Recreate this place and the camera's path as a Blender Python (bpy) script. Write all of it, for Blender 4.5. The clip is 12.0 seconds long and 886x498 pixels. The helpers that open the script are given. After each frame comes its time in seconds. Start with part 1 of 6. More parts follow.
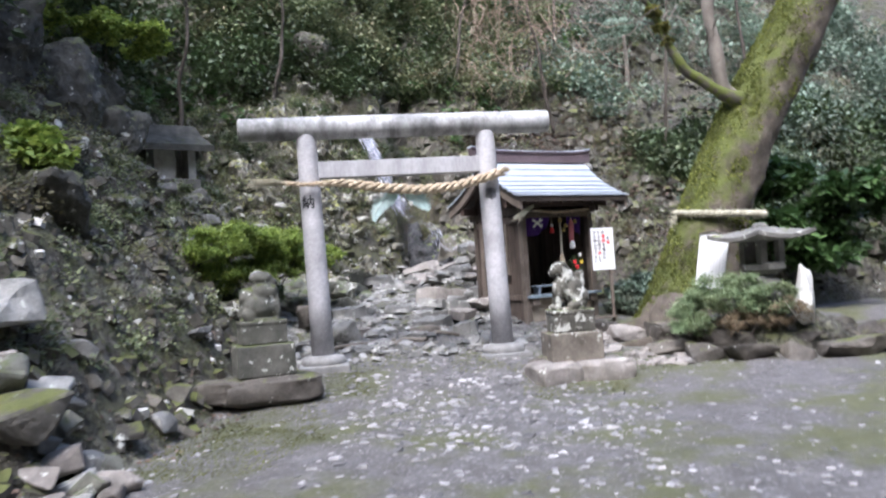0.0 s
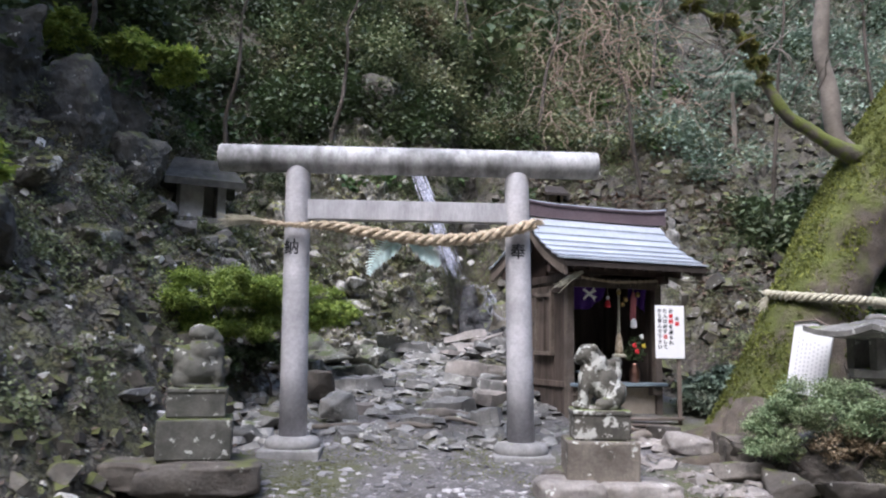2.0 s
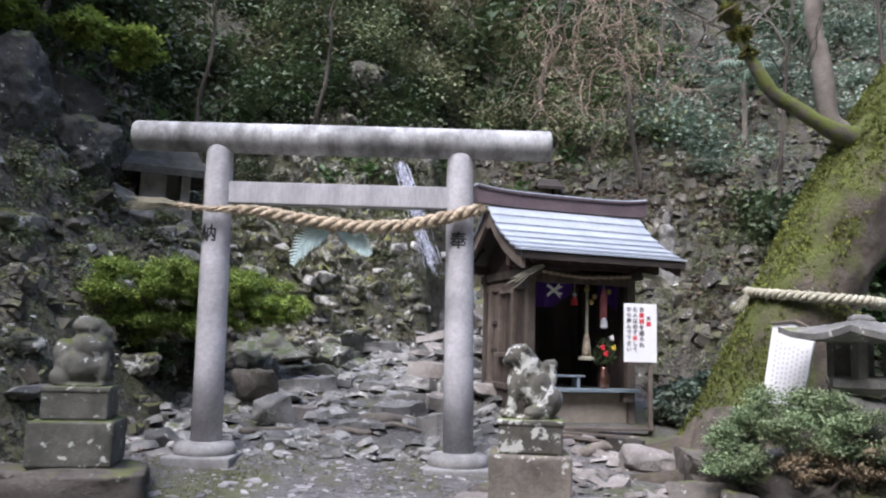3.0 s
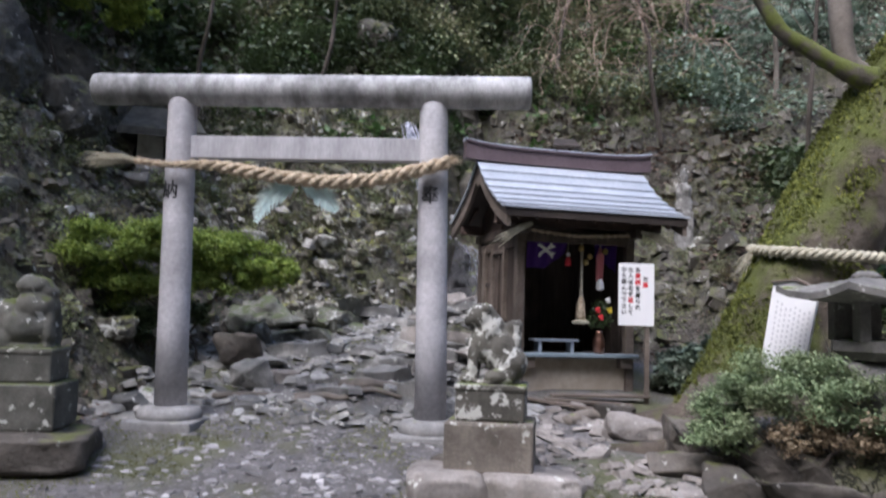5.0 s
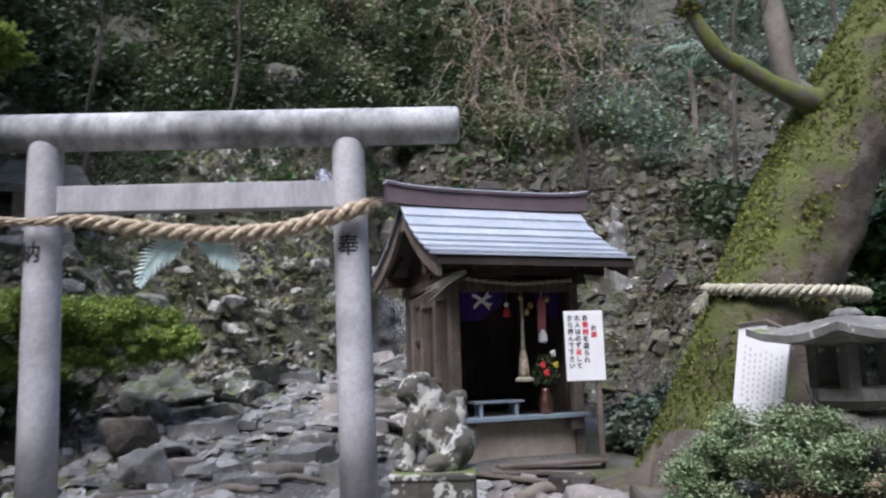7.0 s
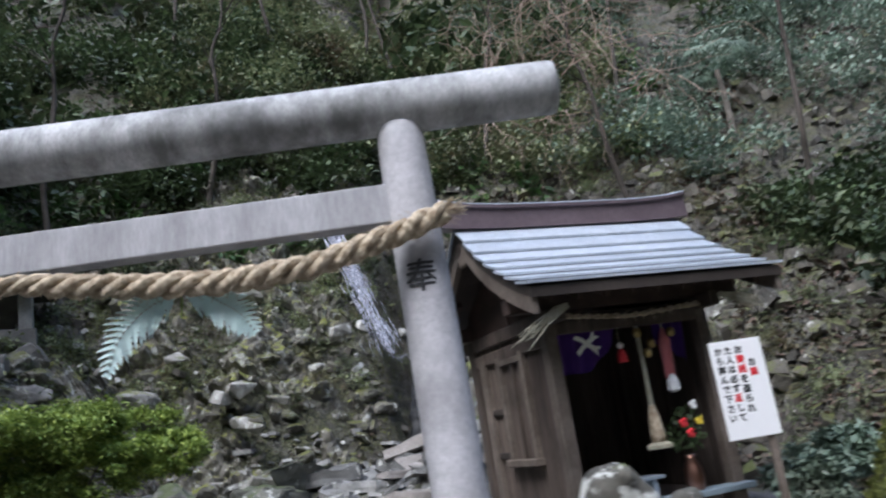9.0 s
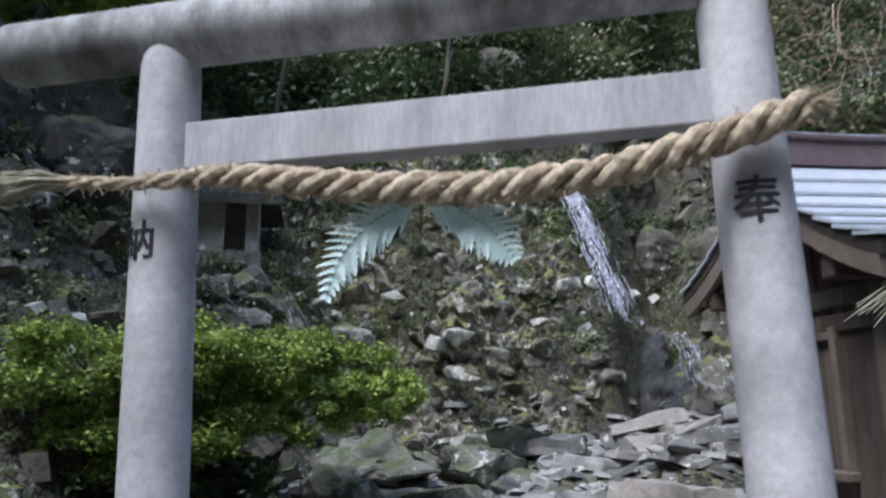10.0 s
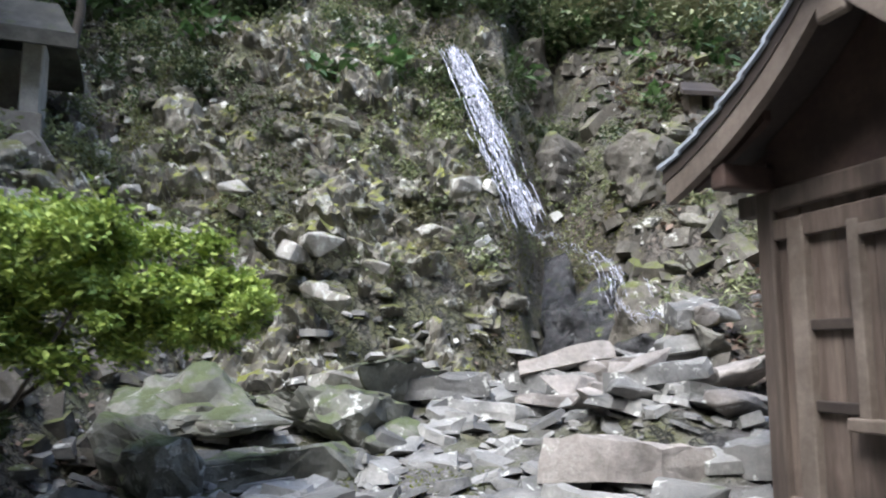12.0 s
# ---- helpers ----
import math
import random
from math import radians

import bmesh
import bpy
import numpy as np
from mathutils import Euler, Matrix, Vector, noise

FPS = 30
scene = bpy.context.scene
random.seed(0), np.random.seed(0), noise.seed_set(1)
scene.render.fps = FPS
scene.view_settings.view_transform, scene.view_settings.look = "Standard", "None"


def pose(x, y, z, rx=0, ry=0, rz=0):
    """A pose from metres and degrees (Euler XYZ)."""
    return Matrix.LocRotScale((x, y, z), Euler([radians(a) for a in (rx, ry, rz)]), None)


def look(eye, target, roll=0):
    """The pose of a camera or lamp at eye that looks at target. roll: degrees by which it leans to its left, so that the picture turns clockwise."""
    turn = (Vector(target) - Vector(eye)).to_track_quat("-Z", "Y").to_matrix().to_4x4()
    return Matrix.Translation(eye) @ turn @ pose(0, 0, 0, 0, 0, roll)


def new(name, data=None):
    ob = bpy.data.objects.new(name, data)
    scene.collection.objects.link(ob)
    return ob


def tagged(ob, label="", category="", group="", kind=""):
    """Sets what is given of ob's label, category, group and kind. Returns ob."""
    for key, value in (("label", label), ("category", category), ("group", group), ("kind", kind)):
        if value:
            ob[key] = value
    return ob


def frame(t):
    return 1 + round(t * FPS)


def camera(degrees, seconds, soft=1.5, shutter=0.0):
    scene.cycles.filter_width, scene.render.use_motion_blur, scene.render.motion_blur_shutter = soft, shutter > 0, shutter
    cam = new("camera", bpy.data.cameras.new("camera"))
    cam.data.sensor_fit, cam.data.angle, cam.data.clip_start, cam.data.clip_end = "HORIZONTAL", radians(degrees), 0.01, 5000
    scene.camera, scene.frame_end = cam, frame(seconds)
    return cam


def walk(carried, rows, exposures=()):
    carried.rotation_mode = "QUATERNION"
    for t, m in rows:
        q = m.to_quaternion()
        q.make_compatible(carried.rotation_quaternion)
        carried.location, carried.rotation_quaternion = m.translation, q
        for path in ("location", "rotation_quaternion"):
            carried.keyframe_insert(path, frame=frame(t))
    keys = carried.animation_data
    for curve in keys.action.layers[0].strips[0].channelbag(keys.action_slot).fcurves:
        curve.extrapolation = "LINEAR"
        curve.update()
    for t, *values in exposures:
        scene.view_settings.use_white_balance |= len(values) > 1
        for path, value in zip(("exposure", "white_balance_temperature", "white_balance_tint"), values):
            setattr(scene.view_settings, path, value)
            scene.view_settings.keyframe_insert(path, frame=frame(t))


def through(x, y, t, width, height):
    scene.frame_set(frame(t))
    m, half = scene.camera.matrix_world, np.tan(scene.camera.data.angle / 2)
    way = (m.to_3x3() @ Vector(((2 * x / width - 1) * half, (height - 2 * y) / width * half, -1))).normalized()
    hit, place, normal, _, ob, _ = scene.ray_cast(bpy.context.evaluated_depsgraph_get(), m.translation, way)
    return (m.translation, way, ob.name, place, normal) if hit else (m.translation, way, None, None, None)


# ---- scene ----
cam = camera(60.2, 12.0, soft=2.1, shutter=0.5)
PATH = [
    (0, (-0.072, 0.34, 1.548), (0.285, 2.306, 1.621), -3.9),
    (0.5, (0.271, 0.885, 1.597), (0.596, 2.85, 1.78), -1.7),
    (1, (0.594, 1.407, 1.593), (0.876, 3.37, 1.857), -0.3),
    (1.5, (1.028, 1.882, 1.596), (1.203, 3.859, 1.842), 1.1),
    (2, (1.417, 2.25, 1.605), (1.484, 4.233, 1.856), 0.9),
    (2.5, (1.963, 2.717, 1.596), (1.993, 4.701, 1.845), 1.4),
    (4.5, (3.175, 3.546, 1.629), (3.007, 5.52, 1.905), 1.5),
    (5, (3.158, 3.594, 1.546), (3.024, 5.583, 1.717), 1.7),
    (5.5, (3.086, 3.619, 1.519), (2.962, 5.613, 1.608), 2.8),
    (6, (3.069, 3.783, 1.548), (2.982, 5.778, 1.659), 1.6),
    (6.5, (3.104, 4.165, 1.634), (2.99, 6.149, 1.858), -0.3),
    (7, (3.088, 4.588, 1.682), (3.159, 6.564, 1.982), -1.8),
    (9, (2.439, 6.731, 1.838), (2.556, 8.672, 2.303), -8.9),
    (9.5, (2.14, 7.215, 1.88), (1.945, 9.15, 2.345), -4.8),
    (9.9, (2.02, 7.74, 1.92), (1.67, 9.66, 2.357), -0.7),
    (10, (2.0, 7.832, 1.93), (1.58, 9.745, 2.343), -0.9),
    (10.5, (1.85, 8.347, 1.95), (1.47, 10.279, 2.31), -1.2),
    (11, (1.665, 8.85, 1.942), (1.502, 10.832, 2.162), -1.7),
    (11.2, (1.63, 8.99, 1.925), (1.418, 10.962, 2.19), -1.8),
    (11.5, (1.59, 9.41, 1.895), (1.405, 11.39, 2.12), -1.5),
    (11.6, (1.58, 9.55, 1.885), (1.447, 11.53, 2.132), -1.3),
    (12, (1.48, 9.962, 1.82), (1.43, 11.943, 2.09), -0.2),
]
EXPOSURE = [(0, 2.2, 5850, 13), (0.6, 2.06, 5900, 12), (2, 1.81, 5900, 15), (2.5, 1.82, 5900, 15), (4.5, 1.56, 5850, 16), (5.5, 1.52, 5900, 16), (7, 1.55, 5800, 14), (9, 1.45, 5650, 10), (10, 1.56, 5600, 10), (10.6, 1.88, 5850, 10), (11.1, 2.25, 5900, 9), (11.5, 2.05, 5950, 9), (12, 2.25, 5920, 9)]
walk(cam, [(t, look(eye, target, roll)) for t, eye, target, roll in PATH], EXPOSURE)

# ---- light ----
world = bpy.data.worlds.new("world")
scene.world = world
world.use_nodes = True
wn = world.node_tree.nodes
sky = wn.new("ShaderNodeTexSky")
sky.sky_type = "NISHITA"
sky.sun_disc = False
sky.sun_elevation, sky.sun_rotation = radians(54), radians(212)
sky.air_density, sky.dust_density = 1.0, 3.0
wn["Background"].inputs["Strength"].default_value = 0.13
world.node_tree.links.new(sky.outputs["Color"], wn["Background"].inputs["Color"])
sun = new("sun", bpy.data.lights.new("sun", "SUN"))
sun.data.energy, sun.data.angle, sun.data.color = 1.9, radians(40), (1.0, 0.97, 0.92)
sun.matrix_world = look((-3, -1, 18), (4, 10, 0))

# ---- materials ----


class Nodes:
    """A short way to write a material's nodes."""

    def __init__(self, name):
        self.mat = bpy.data.materials.new(name)
        self.mat.use_nodes = True
        self.tree = self.mat.node_tree
        self.bsdf = self.tree.nodes["Principled BSDF"]
        self.pos = self.tree.nodes.new("ShaderNodeNewGeometry")

    def add(self, kind, props=(), **ins):
        n = self.tree.nodes.new(kind)
        for k, v in dict(props).items():
            setattr(n, k, v)
        for k, v in ins.items():
            self.put(n.inputs[k.replace("_", " ")], v)
        return n

    def put(self, socket, v):
        if isinstance(v, bpy.types.NodeSocket):
            self.tree.links.new(v, socket)
        else:
            socket.default_value = v

    def noise(self, scale, detail=6.0, rough=0.6, vector=None):
        n = self.add("ShaderNodeTexNoise", Scale=scale, Detail=detail, Roughness=rough)
        self.put(n.inputs["Vector"], vector or self.pos.outputs["Position"])
        return n.outputs["Fac"]

    def ramp(self, fac, lo, hi, a=0.0, b=1.0):
        n = self.add("ShaderNodeMapRange", Value=fac)
        n.inputs["From Min"].default_value, n.inputs["From Max"].default_value = lo, hi
        n.inputs["To Min"].default_value, n.inputs["To Max"].default_value = a, b
        return n.outputs["Result"]

    def math(self, op, a, b=0.0):
        n = self.tree.nodes.new("ShaderNodeMath")
        n.operation = op
        self.put(n.inputs[0], a)
        self.put(n.inputs[1], b)
        return n.outputs[0]

    def mix(self, fac, a, b, blend="MIX"):
        n = self.tree.nodes.new("ShaderNodeMix")
        n.data_type, n.blend_type = "RGBA", blend
        self.put(n.inputs[0], fac)
        for i, v in ((6, a), (7, b)):
            self.put(n.inputs[i], v if isinstance(v, bpy.types.NodeSocket) else (*v, 1.0))
        return n.outputs[2]

    def up(self):
        n = self.tree.nodes.new("ShaderNodeSeparateXYZ")
        self.put(n.inputs[0], self.pos.outputs["Normal"])
        return n.outputs["Z"]

    def done(self, color, rough, bump=None, strength=0.4, dist=0.02):
        self.put(self.bsdf.inputs["Base Color"], color if isinstance(color, bpy.types.NodeSocket) else (*color, 1.0))
        self.put(self.bsdf.inputs["Roughness"], rough)
        if bump is not None:
            b = self.add("ShaderNodeBump", Strength=strength, Distance=dist, Height=bump)
            self.put(self.bsdf.inputs["Normal"], b.outputs["Normal"])
        return self.mat


def surface(name, a, b, scale=3.0, rough=0.8, moss=0.0, lichen=0.0, stain=0.3, strength=0.5, dist=0.02, vary=0.0, mosscol=(0.075, 0.095, 0.02), bias=0.35, stretch=None, metal=0.0, soft=0.12):
    """Two tones at two scales, darker stains, moss on upward faces, pale lichen spots, fine relief."""
    n = Nodes(name)
    vec = None
    if stretch:
        m = n.add("ShaderNodeVectorMath", {"operation": "MULTIPLY"})
        n.put(m.inputs[0], n.pos.outputs["Position"])
        m.inputs[1].default_value = stretch
        vec = m.outputs[0]
    big, fine = n.noise(scale, vector=vec), n.noise(scale * 9, 8, 0.7, vector=vec)
    col = n.mix(n.ramp(big, 0.35, 0.65), a, b)
    col = n.mix(n.ramp(fine, 0.3, 0.75, 0.0, 0.55), col, tuple(c * 0.45 for c in a))
    if stain:
        col = n.mix(n.ramp(n.noise(scale * 0.6, 4), 0.5, 0.72, 0.0, stain), col, tuple(c * 0.3 for c in a))
    if vary:
        info = n.add("ShaderNodeObjectInfo").outputs["Random"]
        isl = n.pos.outputs["Random Per Island"]
        r = n.math("FRACT", n.math("ADD", info, isl))
        col = n.mix(1.0, col, n.mix(r, (1 - vary,) * 3, (1 + vary,) * 3), "MULTIPLY")
    if lichen:
        spots = n.ramp(n.noise(scale * 2.3, 5, 0.65), 0.66 - lichen, 0.70 - lichen)
        col = n.mix(n.math("MULTIPLY", spots, 0.8), col, (0.52, 0.52, 0.48))
    height = n.math("ADD", n.math("MULTIPLY", fine, 0.5), big)
    if moss:
        m = n.math("ADD", n.math("MULTIPLY", n.up(), bias), n.noise(scale * 1.3, 5))
        m = n.ramp(m, 1.0 - moss, 1.0 + soft - moss)
        tone = n.mix(n.noise(scale * 14, 3), mosscol, tuple(c * 2.1 for c in mosscol))
        col = n.mix(m, col, tone)
    n.bsdf.inputs["Metallic"].default_value = metal
    return n.done(col, rough, height, strength, dist)


def leafmat(name, a, b, rough=0.5, through=0.25, brown=0.0, shade_mottle=0.8):
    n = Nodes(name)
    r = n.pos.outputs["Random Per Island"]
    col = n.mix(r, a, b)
    # Noise-placed dark hollows: shade between clumps, put into the leaf colour.
    col = n.mix(n.ramp(n.noise(0.8, 4), 0.45, 0.62, 0.0, shade_mottle), col, tuple(c * 0.35 for c in a))
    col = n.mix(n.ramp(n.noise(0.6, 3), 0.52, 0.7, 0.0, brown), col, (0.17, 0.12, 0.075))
    n.bsdf.inputs["Specular IOR Level"].default_value = 0.4
    mat = n.done(col, rough)
    if through:
        t = n.add("ShaderNodeBsdfTranslucent", Color=col)
        s = n.add("ShaderNodeMixShader", Fac=through)
        n.put(s.inputs[1], n.bsdf.outputs[0])
        n.put(s.inputs[2], t.outputs[0])
        n.put(n.tree.nodes["Material Output"].inputs["Surface"], s.outputs[0])
    return mat


def plain(name, col, rough=0.6, metal=0.0, vary=0.12):
    n = Nodes(name)
    c = n.mix(n.noise(14, 5), tuple(v * (1 - vary) for v in col), tuple(min(1, v * (1 + vary)) for v in col))
    n.bsdf.inputs["Metallic"].default_value = metal
    return n.done(c, rough, n.noise(60, 4), 0.15, 0.004)


M_CONCRETE = surface("weathered_concrete", (0.43, 0.42, 0.435), (0.6, 0.59, 0.615), 3.0, 0.85, stain=0.4, strength=0.35, dist=0.012, lichen=-0.03)
M_DRIP = surface("drip_stained_concrete", (0.38, 0.375, 0.39), (0.54, 0.535, 0.56), 3.0, 0.85, stain=0.4, strength=0.3, dist=0.01, stretch=(2.2, 2.2, 0.5))
M_FOOT = surface("grey_mortar", (0.2, 0.195, 0.19), (0.33, 0.325, 0.32), 4.0, 0.9, moss=0.03, stain=0.5, strength=0.4, dist=0.015)
M_KASAGI = surface("streaked_concrete", (0.22, 0.22, 0.215), (0.62, 0.62, 0.63), 2.4, 0.85, stain=0.85, strength=0.4, dist=0.012, stretch=(2.6, 1.3, 1.3))
M_ROCK = surface("grey_rock", (0.066, 0.058, 0.046), (0.17, 0.156, 0.13), 2.6, 0.8, moss=0.3, lichen=0.05, stain=0.6, strength=1.0, dist=0.05, vary=0.5, mosscol=(0.058, 0.064, 0.017))
M_FACE = surface("lichened_rock", (0.09, 0.084, 0.068), (0.25, 0.24, 0.205), 2.4, 0.85, moss=0.3, lichen=0.095, stain=0.6, strength=1.0, dist=0.05, vary=0.4, mosscol=(0.07, 0.073, 0.02))
M_LICHENROCK = surface("lichen_crusted_rock", (0.2, 0.19, 0.165), (0.46, 0.44, 0.4), 5.0, 0.85, moss=0.2, lichen=0.1, stain=0.6, strength=1.0, dist=0.03, mosscol=(0.08, 0.085, 0.02))
M_PEDESTAL = surface("brown_weathered_block", (0.11, 0.094, 0.077), (0.25, 0.218, 0.182), 4.0, 0.9, moss=0.12, lichen=0.04, stain=0.6, strength=0.8, dist=0.02)
# Darker rock for the cliff boulders with x below -2.
M_DARKROCK = surface("dark_cliff_rock", (0.03, 0.029, 0.025), (0.1, 0.096, 0.08), 2.4, 0.75, moss=0.3, lichen=0.03, stain=0.6, strength=1.0, dist=0.06, mosscol=(0.04, 0.046, 0.014))
M_CLIFF = surface("mossy_cliff", (0.1, 0.092, 0.074), (0.31, 0.29, 0.245), 3.2, 0.8, moss=0.37, lichen=0.1, stain=0.65, strength=1.0, dist=0.04, mosscol=(0.105, 0.11, 0.022), bias=0.3)
M_BIGROCK = surface("smooth_mossy_rock", (0.1, 0.1, 0.082), (0.24, 0.236, 0.2), 3.0, 0.8, moss=0.28, lichen=0.06, stain=0.5, strength=0.8, dist=0.03, mosscol=(0.05, 0.06, 0.025))
M_FOOTING = surface("pinkish_stone", (0.2, 0.178, 0.16), (0.36, 0.33, 0.305), 3.4, 0.8, moss=0.0, lichen=0.03, stain=0.75, strength=0.9, dist=0.03, vary=0.1)
M_EDGE = surface("brown_grey_stone", (0.06, 0.051, 0.043), (0.145, 0.128, 0.108), 3.0, 0.8, moss=0.16, lichen=0.01, stain=0.7, strength=1.0, dist=0.04, vary=0.35, mosscol=(0.06, 0.066, 0.02))
M_SLAB = surface("pale_slate", (0.16, 0.158, 0.15), (0.33, 0.322, 0.305), 3.2, 0.6, moss=0.06, lichen=0.06, stain=0.6, strength=0.9, dist=0.03, vary=0.55, mosscol=(0.06, 0.075, 0.02))
M_WHITESTONE = surface("bright_stone", (0.5, 0.49, 0.46), (0.65, 0.64, 0.6), 3.0, 0.8, lichen=0.02, stain=0.5, strength=0.6, dist=0.02)
M_PALESTONE = surface("pale_stone", (0.36, 0.345, 0.31), (0.52, 0.5, 0.46), 5.0, 0.85, moss=0.02, stain=0.5, strength=0.5, dist=0.015)
M_CHIP = surface("slate_chip", (0.17, 0.165, 0.165), (0.34, 0.33, 0.33), 3.0, 0.6, stain=0.4, strength=0.3, dist=0.01, vary=0.65)
M_WET = surface("wet_rock", (0.028, 0.028, 0.03), (0.095, 0.095, 0.1), 7.0, 0.14, moss=0.2, stain=0.4, strength=1.0, dist=0.05)
M_STATUE = surface("lichened_stone", (0.06, 0.056, 0.045), (0.16, 0.15, 0.125), 4.2, 0.9, moss=0.18, lichen=0.125, stain=0.6, strength=0.8, dist=0.02)
M_MOSSY = surface("mossy_stone", (0.075, 0.075, 0.062), (0.15, 0.145, 0.125), 5.0, 0.9, moss=0.28, lichen=0.05, stain=0.6, strength=0.8, dist=0.02, mosscol=(0.045, 0.055, 0.014))
M_LANTERN = surface("lantern_granite", (0.13, 0.125, 0.115), (0.24, 0.23, 0.21), 4.0, 0.9, moss=0.1, lichen=0.04, stain=0.5, strength=0.6)
M_ROOFSTONE = surface("dark_mossy_stone", (0.04, 0.04, 0.034), (0.1, 0.098, 0.085), 6.0, 0.9, moss=0.16, stain=0.5, strength=0.8, dist=0.02, mosscol=(0.035, 0.042, 0.014))
M_BARK = surface("mossy_bark", (0.08, 0.064, 0.05), (0.18, 0.15, 0.12), 3.0, 0.95, moss=0.53, lichen=-0.02, stain=0.7, strength=1.0, dist=0.06, mosscol=(0.058, 0.068, 0.015), bias=0.5, soft=0.28)
M_ROOT = surface("damp_root", (0.065, 0.052, 0.04), (0.15, 0.122, 0.095), 4.0, 0.95, moss=0.34, stain=0.5, strength=1.0, dist=0.04, mosscol=(0.05, 0.058, 0.014), bias=0.15, soft=0.25)
M_LIMB = surface("mossy_limb", (0.09, 0.08, 0.06), (0.16, 0.14, 0.11), 4.0, 0.95, moss=0.62, stain=0.4, strength=1.0, dist=0.04, mosscol=(0.07, 0.082, 0.018), bias=0.12)
M_TWIG = surface("grey_twig", (0.14, 0.12, 0.10), (0.24, 0.21, 0.18), 5.0, 0.9, moss=0.1, stain=0.3, strength=0.4)
M_WOOD = surface("weathered_wood", (0.06, 0.043, 0.034), (0.148, 0.114, 0.092), 3.0, 0.75, stain=0.7, strength=0.4, dist=0.006, vary=0.25, stretch=(4, 4, 0.35))
M_DARKTWIG = surface("dark_stem", (0.06, 0.05, 0.04), (0.12, 0.1, 0.085), 5.0, 0.9, moss=0.15, stain=0.3, strength=0.4)
M_WOODX = surface("grey_timber", (0.11, 0.086, 0.068), (0.22, 0.18, 0.15), 3.0, 0.75, stain=0.5, strength=0.3, dist=0.006, vary=0.1)
# Dark timber; also gives the shrine's inside and roof underside their shade.
M_DARKWOOD = surface("dark_and_shade_timber", (0.03, 0.022, 0.018), (0.055, 0.042, 0.034), 3.0, 0.7, stain=0.3, strength=0.3, dist=0.006)
# Reddish timber with the shade under the eaves put into its dark colour.
M_EAVEWOOD = surface("reddish_eave_shade_timber", (0.045, 0.026, 0.02), (0.095, 0.058, 0.045), 3.0, 0.75, stain=0.5, strength=0.3, dist=0.006, vary=0.15)
M_PLINTH = surface("plaster_plinth", (0.35, 0.3, 0.24), (0.46, 0.405, 0.335), 1.5, 0.9, stain=0.6, strength=0.3)
M_SHEET = surface("blue_grey_sheet", (0.43, 0.475, 0.54), (0.52, 0.565, 0.63), 2.5, 0.32, stain=0.12, strength=0.06, dist=0.004, vary=0.08, metal=0.1)
M_RIDGE = surface("purple_brown_sheet", (0.14, 0.105, 0.115), (0.19, 0.145, 0.16), 2.5, 0.4, stain=0.2, strength=0.08, dist=0.004, metal=0.2)
M_STRAW = surface("rice_straw", (0.38, 0.285, 0.19), (0.78, 0.67, 0.5), 26.0, 0.9, stain=0.5, strength=1.0, dist=0.012)
M_PALESTRAW = surface("bleached_straw", (0.4, 0.37, 0.27), (0.6, 0.57, 0.45), 16.0, 0.9, stain=0.4, strength=1.0, dist=0.012)
M_FIGURE = surface("blotched_stone", (0.1, 0.095, 0.085), (0.42, 0.41, 0.39), 7.0, 0.9, moss=0.04, stain=0.8, strength=0.7, dist=0.02)
M_WHITE = plain("white_paint", (0.78, 0.78, 0.79), 0.5, vary=0.04)
M_INK = plain("black_ink", (0.012, 0.012, 0.014), 0.6)
M_RED = plain("red_ink", (0.6, 0.03, 0.04), 0.6)
M_PURPLE = plain("purple_cloth", (0.12, 0.045, 0.32), 0.85)
M_BRASS = plain("dull_brass", (0.45, 0.34, 0.14), 0.35, 1.0)
M_COPPER = plain("copper", (0.3, 0.165, 0.125), 0.35, 1.0)
M_FERN = leafmat("pale_fern", (0.7, 0.88, 0.85), (0.8, 0.95, 0.93), 0.6, 0.45, shade_mottle=0.0)
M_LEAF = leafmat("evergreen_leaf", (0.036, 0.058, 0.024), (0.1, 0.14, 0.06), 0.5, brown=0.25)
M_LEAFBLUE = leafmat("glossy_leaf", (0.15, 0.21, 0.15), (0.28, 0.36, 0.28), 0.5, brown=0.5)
M_BUSH = leafmat("azalea_leaf", (0.12, 0.195, 0.038), (0.39, 0.47, 0.105), 0.6, 0.3, shade_mottle=0.4)
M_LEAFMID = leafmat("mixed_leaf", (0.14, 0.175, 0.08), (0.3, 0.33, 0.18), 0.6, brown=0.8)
M_BUSHGREY = leafmat("grey_green_leaf", (0.12, 0.18, 0.085), (0.34, 0.42, 0.23), 0.7, 0.25, brown=0.7, shade_mottle=0.4)
M_BROAD = leafmat("broad_leaf", (0.05, 0.11, 0.03), (0.12, 0.2, 0.07), 0.4, 0.3)
M_MOSSTUFT = leafmat("moss_tuft", (0.075, 0.085, 0.018), (0.19, 0.2, 0.05), 0.9, 0.2)
M_TREEMOSS = leafmat("tree_moss", (0.075, 0.09, 0.016), (0.23, 0.25, 0.055), 0.9, 0.2, shade_mottle=0.5)
M_YELLOW = leafmat("yellow_moss_leaf", (0.13, 0.13, 0.03), (0.3, 0.28, 0.08), 0.7, 0.3)
HOKORA = (-2.58, 16.2, 3.7)
M_DRY = leafmat("dry_leaf", (0.09, 0.055, 0.035), (0.26, 0.19, 0.15), 0.7, 0.1)
M_RUSSET = leafmat("russet_leaf", (0.14, 0.1, 0.055), (0.33, 0.26, 0.17), 0.7, 0.15, shade_mottle=0.3)
M_DRYTWIG = surface("reddish_twig", (0.26, 0.19, 0.145), (0.45, 0.345, 0.275), 5.0, 0.9, stain=0.2, strength=0.3)


